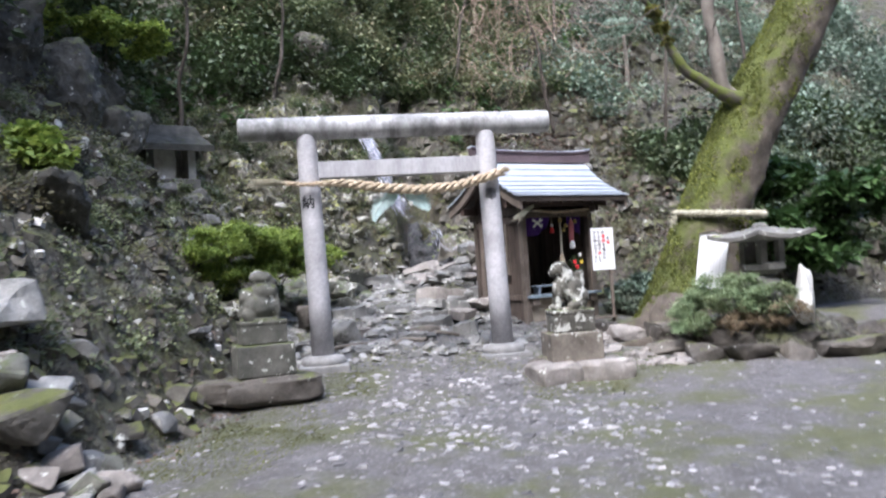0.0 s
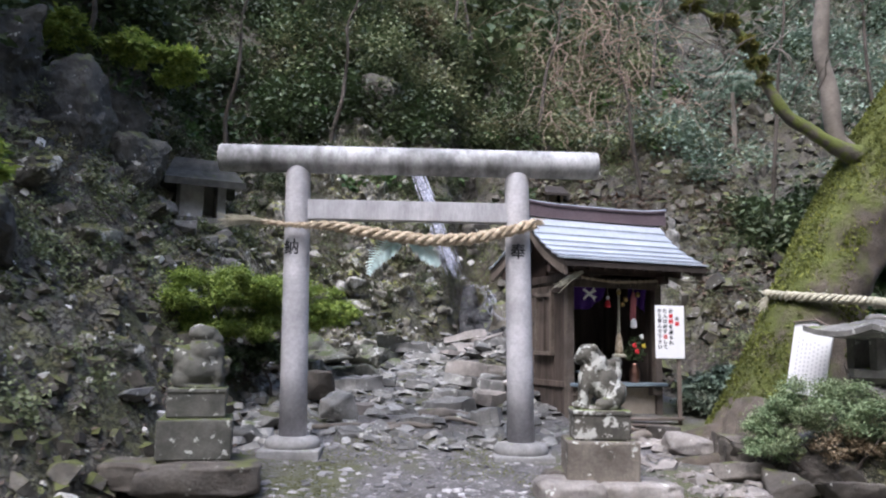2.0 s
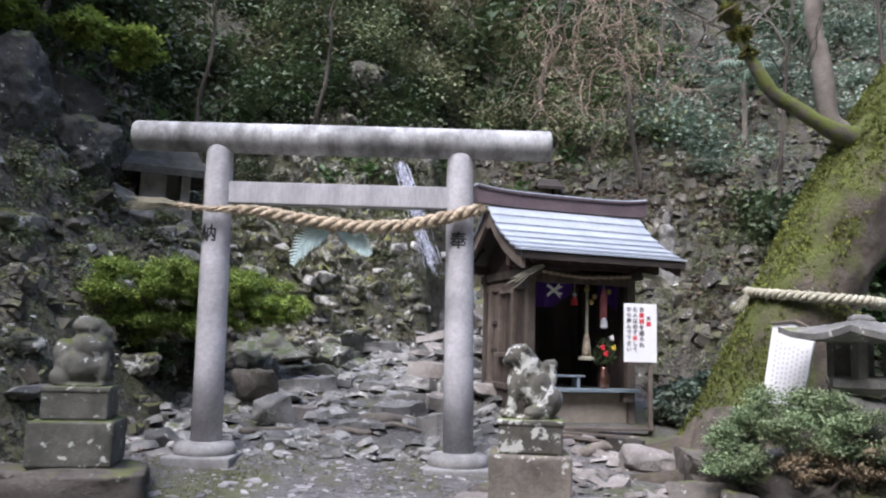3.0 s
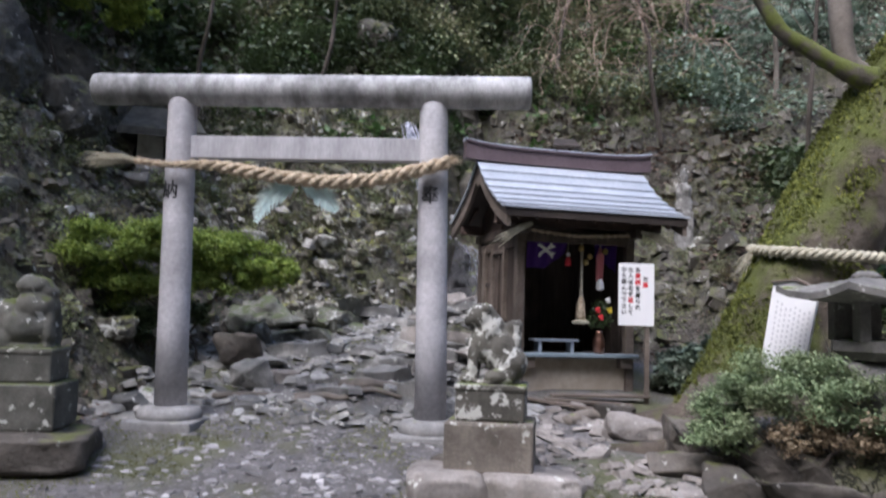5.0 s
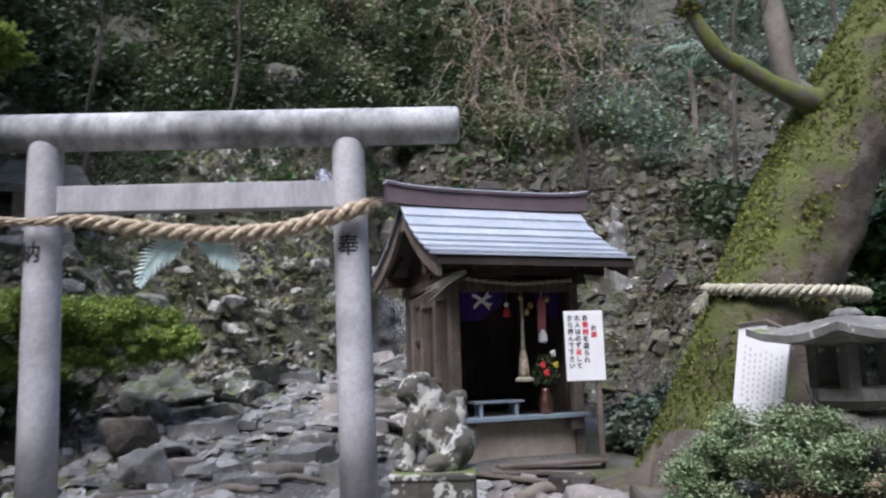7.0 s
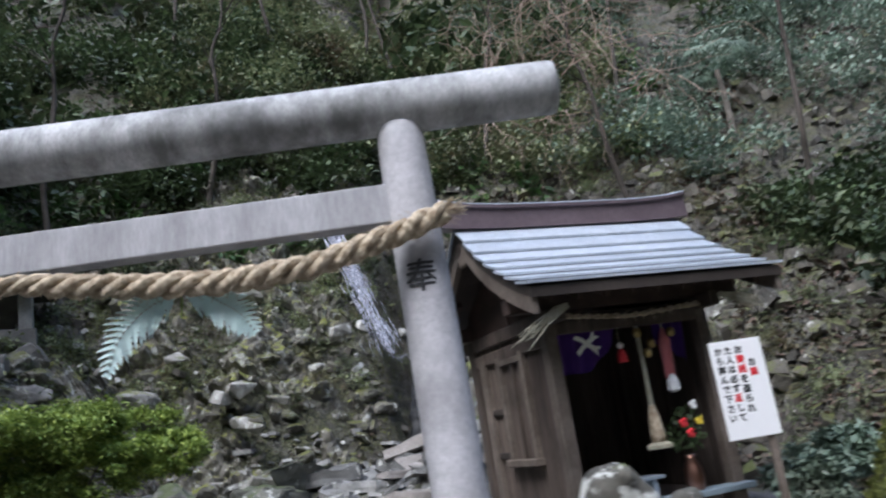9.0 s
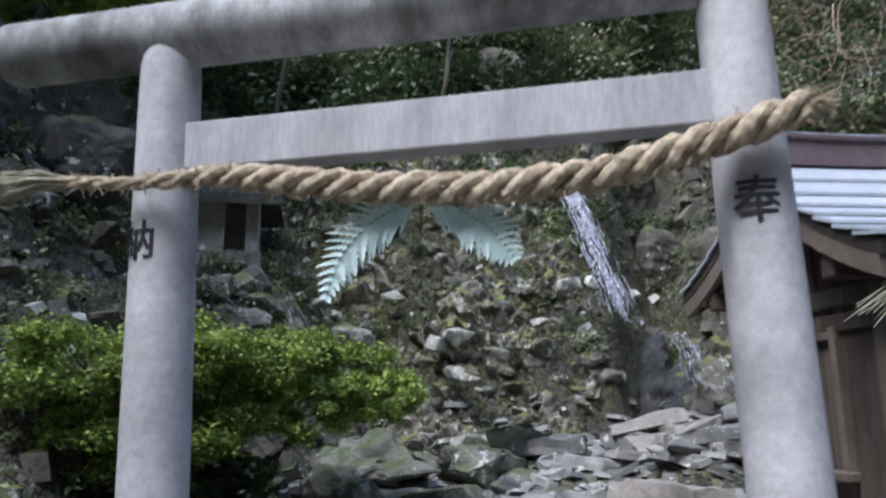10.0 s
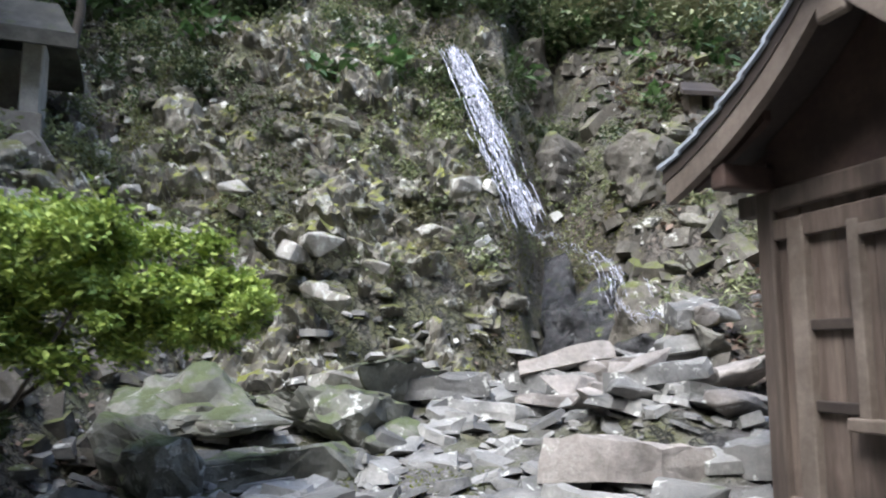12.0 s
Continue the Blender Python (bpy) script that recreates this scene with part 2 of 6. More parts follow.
def earth():
    """Gravel and mud on the level, rock rubble, moss and litter on the slopes."""
    n = Nodes("earth")
    p = n.pos.outputs["Position"]
    big, mid, fine = n.noise(0.7, 5), n.noise(4.5, 8, 0.65), n.noise(38, 6, 0.7)
    cells = n.add("ShaderNodeTexVoronoi", Scale=17.0, Vector=p)
    chips = n.add("ShaderNodeTexVoronoi", Scale=42.0, Vector=p)
    mud = n.mix(n.ramp(mid, 0.35, 0.65), (0.068, 0.062, 0.057), (0.15, 0.142, 0.14))
    bw = n.add("ShaderNodeRGBToBW", Color=chips.outputs["Color"]).outputs[0]
    mud = n.mix(n.ramp(bw, 0.66, 0.84, 0, 0.4), mud, (0.3, 0.29, 0.3))
    mud = n.mix(n.ramp(fine, 0.5, 0.75, 0, 0.5), mud, (0.08, 0.075, 0.07))
    mossy = n.mix(fine, (0.04, 0.046, 0.014), (0.13, 0.135, 0.045))
    mud = n.mix(n.ramp(n.noise(0.8, 6, 0.65), 0.48, 0.6, 0, 0.8), mud, mossy)
    rock = n.mix(n.ramp(mid, 0.35, 0.65), (0.045, 0.04, 0.032), (0.19, 0.178, 0.15))
    bw2 = n.add("ShaderNodeRGBToBW", Color=cells.outputs["Color"]).outputs[0]
    rock = n.mix(n.ramp(bw2, 0.72, 0.9, 0, 0.4), rock, (0.2, 0.195, 0.18))
    rock = n.mix(n.ramp(n.noise(2.3, 8, 0.72), 0.43, 0.56, 0, 0.85), rock, mossy)
    rock = n.mix(n.ramp(n.noise(0.45, 5, 0.65), 0.48, 0.6, 0, 0.75), rock, n.mix(mid, (0.05, 0.04, 0.032), (0.15, 0.125, 0.1)))
    rock = n.mix(n.ramp(n.noise(1.1, 6, 0.7), 0.58, 0.68, 0, 0.6), rock, (0.11, 0.07, 0.045))
    slope = n.ramp(n.math("ADD", n.up(), n.math("MULTIPLY", mid, 0.15)), 0.92, 1.02)
    col = n.mix(slope, rock, mud)
    crack = n.add("ShaderNodeTexVoronoi", {"feature": "DISTANCE_TO_EDGE"}, Scale=5.0)
    warp = n.add("ShaderNodeVectorMath", {"operation": "ADD"})
    n.put(warp.inputs[0], p)
    wob = n.add("ShaderNodeTexNoise", Scale=6.0, Detail=4.0, Vector=p)
    n.put(warp.inputs[1], wob.outputs["Color"])
    n.put(crack.inputs["Vector"], warp.outputs[0])
    cut = n.ramp(crack.outputs["Distance"], 0.0, 0.12)
    col = n.mix(n.math("MULTIPLY", n.math("SUBTRACT", 1.0, cut), n.ramp(slope, 0, 1, 0.75, 0.0)), col, (0.015, 0.014, 0.012))
    h = n.math("ADD", n.math("MULTIPLY", fine, 0.25), n.math("ADD", n.math("MULTIPLY", mid, 1.2), n.math("MULTIPLY", bw2, 0.3)))
    return n.done(col, n.ramp(mid, 0.3, 0.7, 0.55, 0.95), n.math("ADD", h, n.math("MULTIPLY", n.math("MULTIPLY", cut, 0.8), n.math("SUBTRACT", 1.0, slope))), 1.0, 0.07)


M_EARTH = earth()

# ---- building helpers ----


def mesh_object(name, bm, material, smooth=False):
    me = bpy.data.meshes.new(name)
    bm.to_mesh(me)
    bm.free()
    me.materials.append(material)
    if smooth:
        me.polygons.foreach_set("use_smooth", [True] * len(me.polygons))
    return new(name, me)


def thing(name, label, category, at=(0, 0, 0), turn=0.0, group="", kind=""):
    ob = new(name)
    ob.empty_display_size = 0.1
    ob.matrix_world = pose(*at, 0, 0, turn)
    return tagged(ob, label, category, group, kind)


def part(name, bm, material, parent, label="", smooth=False):
    """One mesh under a thing or a part, in the parent's own axes."""
    ob = mesh_object(name, bm, material, smooth)
    ob.parent = parent
    return tagged(ob, label)


def solid(name, bm, material, label, category, smooth=False, group="", kind=""):
    return tagged(mesh_object(name, bm, material, smooth), label, category, group, kind)


def box(size, at=(0, 0, 0), bevel=0.01, rot=None, bm=None):
    """A box with softened edges; at is its centre."""
    own = bmesh.new()
    bmesh.ops.create_cube(own, size=1)
    bmesh.ops.scale(own, vec=size, verts=own.verts)
    if bevel:
        bmesh.ops.bevel(own, geom=own.edges[:], offset=bevel, segments=2, affect="EDGES", profile=0.5)
    if rot:
        bmesh.ops.rotate(own, matrix=Euler([radians(a) for a in rot]).to_matrix(), verts=own.verts)
    bmesh.ops.translate(own, vec=at, verts=own.verts)
    return merge(bm, own)


def merge(bm, own):
    if bm is None:
        return own
    me = bpy.data.meshes.new("tmp")
    own.to_mesh(me)
    own.free()
    bm.from_mesh(me)
    bpy.data.meshes.remove(me)
    return bm


def lathe(profile, seg=32, bm=None):
    """A turned body from (radius, height) pairs."""
    bm = bm or bmesh.new()
    rings = []
    for r, z in profile:
        rings.append([bm.verts.new((r * math.cos(2 * math.pi * i / seg), r * math.sin(2 * math.pi * i / seg), z)) for i in range(seg)])
    for a, b in zip(rings, rings[1:]):
        for i in range(seg):
            bm.faces.new((a[i], a[(i + 1) % seg], b[(i + 1) % seg], b[i]))
    bm.faces.new(rings[0][::-1])
    bm.faces.new(rings[-1])
    return bm


def tube(points, radii, seg=10, bm=None, rough=0.0, seed=0, ridge=0.0):
    """A tapered tube along points."""
    bm = bm or bmesh.new()
    pts = [Vector(p) for p in points]
    rings = []
    side = None
    for i, p in enumerate(pts):
        d = (pts[min(i + 1, len(pts) - 1)] - pts[max(i - 1, 0)]).normalized()
        if side is None:
            side = d.orthogonal().normalized()
        side = (side - d * side.dot(d)).normalized()
        other = d.cross(side)
        ring = []
        for k in range(seg):
            a = 2 * math.pi * k / seg
            q = p + (side * math.cos(a) + other * math.sin(a)) * radii[i] * (1 + ridge * math.sin(7 * a + i * 0.7))
            if rough:
                q += (q - p) * rough * noise.noise(q * 1.8 + Vector((seed, 0, 0))) + (q - p) * rough * 0.5 * noise.noise(q * 6)
            ring.append(bm.verts.new(q))
        rings.append(ring)
    for a, b in zip(rings, rings[1:]):
        for k in range(seg):
            bm.faces.new((a[k], a[(k + 1) % seg], b[(k + 1) % seg], b[k]))
    bm.faces.new(rings[0][::-1])
    bm.faces.new(rings[-1])
    return bm


def smooth_path(points, n):
    """n points along a soft curve through the given ones (Catmull-Rom)."""
    p = np.array(points, float)
    p = np.vstack([2 * p[0] - p[1], p, 2 * p[-1] - p[-2]])
    out = []
    for s in np.linspace(0, len(points) - 1 - 1e-6, n):
        i, f = int(s), s - int(s)
        a, b, c, d = p[i : i + 4]
        out.append(0.5 * (2 * b + (c - a) * f + (2 * a - 5 * b + 4 * c - d) * f * f + (3 * b - a - 3 * c + d) * f**3))
    return np.array(out)


def stone(size, seed, points=16, chip=0.5):
    """An angular stone: the hull of random points in a flattened box, edges broken."""
    rng = random.Random(seed)
    bm = bmesh.new()
    for _ in range(points):
        v = Vector((rng.uniform(-1, 1), rng.uniform(-1, 1), rng.uniform(-1, 1)))
        m = max(abs(c) for c in v)
        v = v / m * rng.uniform(0.85, 1.0) if rng.random() < 1 - chip * 0.3 else v.normalized()
        bm.verts.new((v.x * size[0] / 2, v.y * size[1] / 2, v.z * size[2] / 2))
    bmesh.ops.convex_hull(bm, input=bm.verts)
    bmesh.ops.delete(bm, geom=[v for v in bm.verts if not v.link_faces], context="VERTS")
    bmesh.ops.bevel(bm, geom=bm.edges[:], offset=min(size) * 0.05, segments=1, affect="EDGES")
    return bm


def mass(name, templates, mats, places, material, label, category, kind="stuff"):
    """Many small pieces joined into one mesh. templates: (verts, faces) pairs with faces of one length; mats: 3x3 turns and scales."""
    verts, faces, base = [], [], 0
    pick = np.random.randint(0, len(templates), len(places))
    for k, (v, f) in enumerate(templates):
        sel = np.where(pick == k)[0]
        if not len(sel):
            continue
        w = np.einsum("nij,vj->nvi", mats[sel], v) + places[sel][:, None, :]
        fi = f[None] + (np.arange(len(sel)) * len(v))[:, None, None] + base
        verts.append(w.reshape(-1, 3))
        faces.append(fi.reshape(-1, f.shape[1]))
        base += len(sel) * len(v)
    verts, faces = np.vstack(verts), np.vstack(faces)
    me = bpy.data.meshes.new(name)
    size = faces.shape[1]
    me.vertices.add(len(verts))
    me.vertices.foreach_set("co", verts.ravel())
    me.loops.add(faces.size)
    me.loops.foreach_set("vertex_index", faces.ravel().astype(np.int32))
    me.polygons.add(len(faces))
    me.polygons.foreach_set("loop_start", np.arange(len(faces), dtype=np.int32) * size)
    me.polygons.foreach_set("use_smooth", np.zeros(len(faces), bool))
    me.update(calc_edges=True)
    me.materials.append(material)
    return tagged(new(name, me), label, category, "", kind)


def turns(n, tilt=3.14):
    """Random turns as n 3x3 matrices; tilt limits the lean from upright."""
    a, b, c = np.random.uniform(0, 2 * np.pi, n), np.random.uniform(-tilt, tilt, n), np.random.uniform(-tilt, tilt, n)
    z, o = np.zeros(n), np.ones(n)
    rz = np.array([[np.cos(a), -np.sin(a), z], [np.sin(a), np.cos(a), z], [z, z, o]]).transpose(2, 0, 1)
    rx = np.array([[o, z, z], [z, np.cos(b), -np.sin(b)], [z, np.sin(b), np.cos(b)]]).transpose(2, 0, 1)
    ry = np.array([[np.cos(c), z, np.sin(c)], [z, o, z], [-np.sin(c), z, np.cos(c)]]).transpose(2, 0, 1)
    return rz @ rx @ ry


def slate_template(seed, flat=0.25):
    """An angular broken slab: an uneven polygon with a tapered, tilted top."""
    rg = random.Random(seed)
    n = rg.choice((4, 5, 5, 6))
    low, top = [], []
    tx, ty = rg.uniform(-0.25, 0.25), rg.uniform(-0.25, 0.25)
    for k in range(n):
        a = 2 * math.pi * (k + rg.uniform(-0.3, 0.3)) / n
        r, s = rg.uniform(0.36, 0.56), rg.uniform(0.72, 0.98)
        x, y = r * math.cos(a), r * math.sin(a) * rg.uniform(0.6, 1.0)
        low.append((x, y, -flat / 2))
        top.append((x * s, y * s, flat / 2 + (tx * x + ty * y) * flat * 2))
    v = np.array(low + top)
    f = [(0, k + 1, k) for k in range(1, n - 1)] + [(n, n + k, n + k + 1) for k in range(1, n - 1)]
    for k in range(n):
        j = (k + 1) % n
        f += [(k, j, n + j), (k, n + j, n + k)]
    return v, np.array(f)


def slab_mesh(size, seed):
    """A broken slate slab: an uneven polygon in layers, edges stepped and chipped."""
    rg = random.Random(seed)
    n = rg.choice((5, 6, 7, 8))
    bm = bmesh.new()
    angles = [2 * math.pi * (k + rg.uniform(-0.32, 0.32)) / n for k in range(n)]
    radius = [rg.uniform(0.8, 1.12) for _ in range(n)]
    rings, layers = [], 2
    tilt = rg.uniform(-0.25, 0.25)
    for j in range(layers + 1):
        f = j / layers
        ring = []
        for a, q in zip(angles, radius):
            s = q * (1 - 0.07 * f + rg.uniform(-0.06, 0.04))
            x, y = math.cos(a) * s / 2 * size[0], math.sin(a) * s / 2 * size[1]
            ring.append(bm.verts.new((x, y, (f - 0.5) * size[2] + f * tilt * x * 0.4)))
        rings.append(ring)
    for a, b in zip(rings, rings[1:]):
        for k in range(n):
            bm.faces.new((a[k], a[(k + 1) % n], b[(k + 1) % n], b[k]))
    bm.faces.new(rings[0][::-1])
    top = bm.faces.new(rings[-1])
    out = bmesh.ops.poke(bm, faces=[top])
    bmesh.ops.subdivide_edges(bm, edges=list({e for f in out["faces"] for e in f.edges}), cuts=3, use_grid_fill=True)
    bmesh.ops.triangulate(bm, faces=bm.faces)
    for v in bm.verts:
        q = v.co + Vector((seed * 1.7, 0, 0))
        v.co.z += 0.05 * noise.noise(q * 4) + 0.02 * noise.noise(q * 12)
    return bm


def cobble(size, seed, square=0.55):
    """A worn stone with flattish sides, rounded corners and a pitted skin."""
    bm = bmesh.new()
    bmesh.ops.create_icosphere(bm, subdivisions=4, radius=1)
    off = Vector((seed * 2.3, seed, 0))
    for v in bm.verts:
        p = Vector([math.copysign(abs(c) ** square, c) for c in v.co])
        p *= 1 + 0.16 * noise.noise(v.co * 1.3 + off) + 0.07 * noise.noise(v.co * 3.4 + off) + 0.025 * noise.noise(v.co * 9 + off)
        v.co = Vector((p.x * size[0] / 2, p.y * size[1] / 2, p.z * size[2] / 2))
    return bm


def boulder(size, seed, amount=1.0):
    """A large weathered block: a hull, cut finer and broken up by relief."""
    bm = stone(size, seed, 14, 0.4)
    bmesh.ops.triangulate(bm, faces=bm.faces)
    for _ in range(3 if max(size) < 0.9 else 5):
        bmesh.ops.subdivide_edges(bm, edges=[e for e in bm.edges if e.calc_length() > 0.1], cuts=1, use_grid_fill=True)
        bmesh.ops.triangulate(bm, faces=[f for f in bm.faces if len(f.verts) > 3])
    off = Vector((seed * 3.1, 0, 0))
    for v in bm.verts:
        q = v.co + off
        d = 0.16 * noise.noise(q * 1.6) + 0.09 * abs(noise.noise(q * 4.5)) + 0.04 * noise.noise(q * 11)
        small = amount * min(1.0, min(size) * 2.2)
        v.co += v.co.normalized() * d * small - Vector((0, 0, 0.05 * small * noise.noise(Vector((0, 0, q.z * 7)))))
    return bm


ROCKS = [slate_template(s, 0.3 + 0.12 * (s % 4)) for s in range(14)]
SLATES = [slate_template(50 + s, 0.1 + 0.06 * (s % 3)) for s in range(14)]
LEAF = (np.array([[0, 0, 0], [0.28, 0.35, 0.06], [0, 1, -0.05], [-0.28, 0.35, 0.06]]), np.array([[0, 1, 2], [0, 2, 3]]))
THIN = (np.array([[0, 0, 0], [0.1, 0.4, 0.03], [0, 1, -0.12], [-0.1, 0.4, 0.03]]), np.array([[0, 1, 2], [0, 2, 3]]))

# ---- ground ----


def smoothmax(a, b, k=0.6):
    h = np.clip(0.5 + 0.5 * (a - b) / k, 0, 1)
    return b * (1 - h) + a * h + k * h * (1 - h)


def fractal(x, y, scale, seed, octaves=4):
    """Cheap value noise on arrays."""
    out, amp = np.zeros_like(x), 1.0
    rng = np.random.RandomState(seed)
    for _ in range(octaves):
        g = rng.rand(64, 64) - 0.5
        u, v = x / scale + 100.3, y / scale + 100.7
        i, j = np.floor(u).astype(int), np.floor(v).astype(int)
        f, h = u - i, v - j
        f, h = f * f * (3 - 2 * f), h * h * (3 - 2 * h)
        at = lambda a, b: g[a % 64, b % 64]
        out += amp * ((at(i, j) * (1 - f) + at(i + 1, j) * f) * (1 - h) + (at(i, j + 1) * (1 - f) + at(i + 1, j + 1) * f) * h)
        amp, scale = amp * 0.5, scale * 0.5
    return out


def left_edge(y):
    return np.interp(y, [-200, -12, 2, 6, 8.5, 10.5, 12, 15, 17, 400], [-40, -9, -3.4, -2.1, -1.35, -0.95, -0.8, -0.7, -0.3, -0.3])


def back_edge(x):
    return np.interp(x, [-400, -1, 0.4, 1.3, 2.0, 2.25, 2.5, 2.9, 3.4, 5.6, 7.0, 12, 400], [16.0, 16.0, 16.1, 16.4, 16.8, 17.6, 18.0, 17.9, 15.6, 14.8, 13.2, 12.8, 12.8])


def hill_d(x, y):
    return np.maximum(left_edge(y) - x, y - back_edge(x))


def ground_height(x, y, fine=True):
    x, y = np.asarray(x, float), np.asarray(y, float)
    base = np.interp(y, [-200, 0, 4, 8.8, 10.7, 12.6, 14.6, 16.5, 20, 400], [0.0, 0.02, 0.05, 0.12, 0.42, 0.72, 1.15, 1.55, 1.95, 1.95])
    base = base + 0.25 * np.clip((y - 13.5) / 1.5, 0, 1) * np.clip(1 - np.abs(x - 2.9) / 0.8, 0, 1)
    side = np.clip((x - 4.2) / 2.5, 0, 1)
    base = base * (1 - side) + np.interp(y, [-200, 0, 9, 12, 400], [0, 0.05, 0.22, 0.55, 0.8]) * side
    d = np.maximum(hill_d(x, y), 0)
    dl, db = np.maximum(left_edge(y) - x, 0), np.maximum(y - back_edge(x), 0)
    hl = np.where(dl < 6, dl * 1.25, 7.5 + (dl - 6) * 1.05)
    cliff = np.interp(db, [0, 0.9, 2.0, 3.2, 6, 400], [0, 1.7, 2.9, 4.2, 7.4, 440])
    slope = np.interp(db, [0, 7, 400], [0, 5.2, 460])
    w = np.clip((x - 2.0) / 1.4, 0, 1)
    hb = cliff * (1 - w) + slope * w
    h = smoothmax(hl, hb, 0.7) - 0.175 * np.clip(1 - np.abs(hl - hb) / 0.7, 0, 1) ** 2
    h = np.minimum(h, 70 + 0.05 * d)
    # Unseen hills behind and to the right, added to cut low sky light.
    far = np.maximum(np.maximum((-9 - y) * 1.2, (x - 17 - 0.4 * (y - 8)) * 1.1 * np.clip((13 - y) / 3, 0, 1)), 0)
    far = np.minimum(far, 60)
    rough = np.clip(d / 1.2, 0.03, 1)
    z = base + h + far
    z = z + rough * (0.85 * fractal(x, y, 2.4, 3) + 0.4 * np.abs(fractal(x, y, 0.9, 5)) + 0.34 * np.abs(fractal(x, y, 0.5, 6, 3)) + 0.22 * fractal(x, y, 0.24, 8, 1))
    ledge = np.exp(-(((x + 2.55) / 0.75) ** 2) - ((y - 16.0) / 0.7) ** 2)
    z = z - np.maximum(z - 3.55, 0) * np.clip(1.6 * ledge, 0, 1)
    if fine:
        path = np.clip((y - 11.0) / 1.5, 0, 1) * np.clip(1 - d, 0, 1) * np.clip(4.0 - x, 0, 1)
        z = z + 0.16 * path * fractal(x, y, 0.7, 9) + 0.03 * fractal(x, y, 0.8, 7)
    return z


def axis(lo, hi, step, far):
    mid = np.arange(lo, hi + step / 2, step)
    out, s = [], step
    grow = []
    while sum(grow) < far:
        s *= 1.16
        grow.append(s)
    up = hi + np.cumsum(grow)
    down = (lo - np.cumsum(grow))[::-1]
    return np.concatenate([down, mid, up])


def build_ground():
    xs, ys = axis(-7, 11, 0.1, 400), axis(1, 22, 0.1, 400)
    gx, gy = np.meshgrid(xs, ys)
    gz = ground_height(gx, gy)
    n, m = len(xs), len(ys)
    verts = np.stack([gx, gy, gz], -1).reshape(-1, 3)
    i, j = np.meshgrid(np.arange(n - 1), np.arange(m - 1))
    k = (j * n + i).ravel()
    faces = np.stack([k, k + 1, k + n + 1, k + n], -1)
    me = bpy.data.meshes.new("ground")
    me.vertices.add(len(verts))
    me.vertices.foreach_set("co", verts.ravel())
    me.loops.add(faces.size)
    me.loops.foreach_set("vertex_index", faces.ravel().astype(np.int32))
    me.polygons.add(len(faces))
    me.polygons.foreach_set("loop_start", np.arange(len(faces), dtype=np.int32) * 4)
    me.polygons.foreach_set("use_smooth", np.ones(len(faces), bool))
    me.update(calc_edges=True)
    me.materials.append(M_EARTH)
    tagged(new("ground", me), "grey gravel ground rising into a mossy rocky hillside", "ground", "", "structure")


build_ground()


def gz(x, y):
    return float(ground_height(np.array([x]), np.array([y]))[0])


# ---- gate ----
GATE_Y = 10.83


def gate():
    g = thing("torii_gate", "weathered grey concrete torii gate with round beam", "gate", (0, GATE_Y, 0))
    for low, high, sign in (((0.1, 0.56), 0.045, 1), ((2.6, 0.52), 2.54, -1)):
        x0, z0 = low
        body = lathe([(0.152, 0), (0.147, 0.9), (0.143, 2.0), (0.138, 2.85), (0.136, 2.98), (0.12, 3.06), (0.07, 3.11), (0.02, 3.12)], 40)
        lean = (high - x0) / 3.1
        for v in body.verts:
            v.co.x += x0 + v.co.z * lean
            v.co.z += z0 - 0.02
        part("pillar", body, M_CONCRETE, g, smooth=True)
        foot = lathe([(0.3, -0.1), (0.3, -0.02), (0.27, 0.03), (0.2, 0.045), (0.17, 0.05)], 40)
        bmesh.ops.translate(foot, vec=(x0, 0, z0), verts=foot.verts)
        part("pillar_foot", foot, M_FOOT, g, "round mortar foot", smooth=True)
        part("base_slab", box((0.66, 0.66, 0.2), (x0, 0, z0 - 0.17), 0.02), M_FOOT, g)
    beam = lathe([(0.12, -2.165), (0.15, -2.155), (0.157, -2.13), (0.157, -1.4), (0.159, 0), (0.157, 1.4), (0.157, 2.13), (0.15, 2.155), (0.12, 2.165)], 40)
    bmesh.ops.rotate(beam, matrix=Euler((0, radians(90), 0)).to_matrix(), verts=beam.verts)
    bmesh.ops.translate(beam, vec=(1.315, 0, 3.69), verts=beam.verts)
    part("top_beam", beam, M_KASAGI, g, "round grey beam with dark water streaks", smooth=True)
    part("tie_beam", box((2.28, 0.13, 0.225), (1.29, 0, 3.108), 0.01), M_DRIP, g)
    return g


gate()

# ---- straw rope of the gate ----


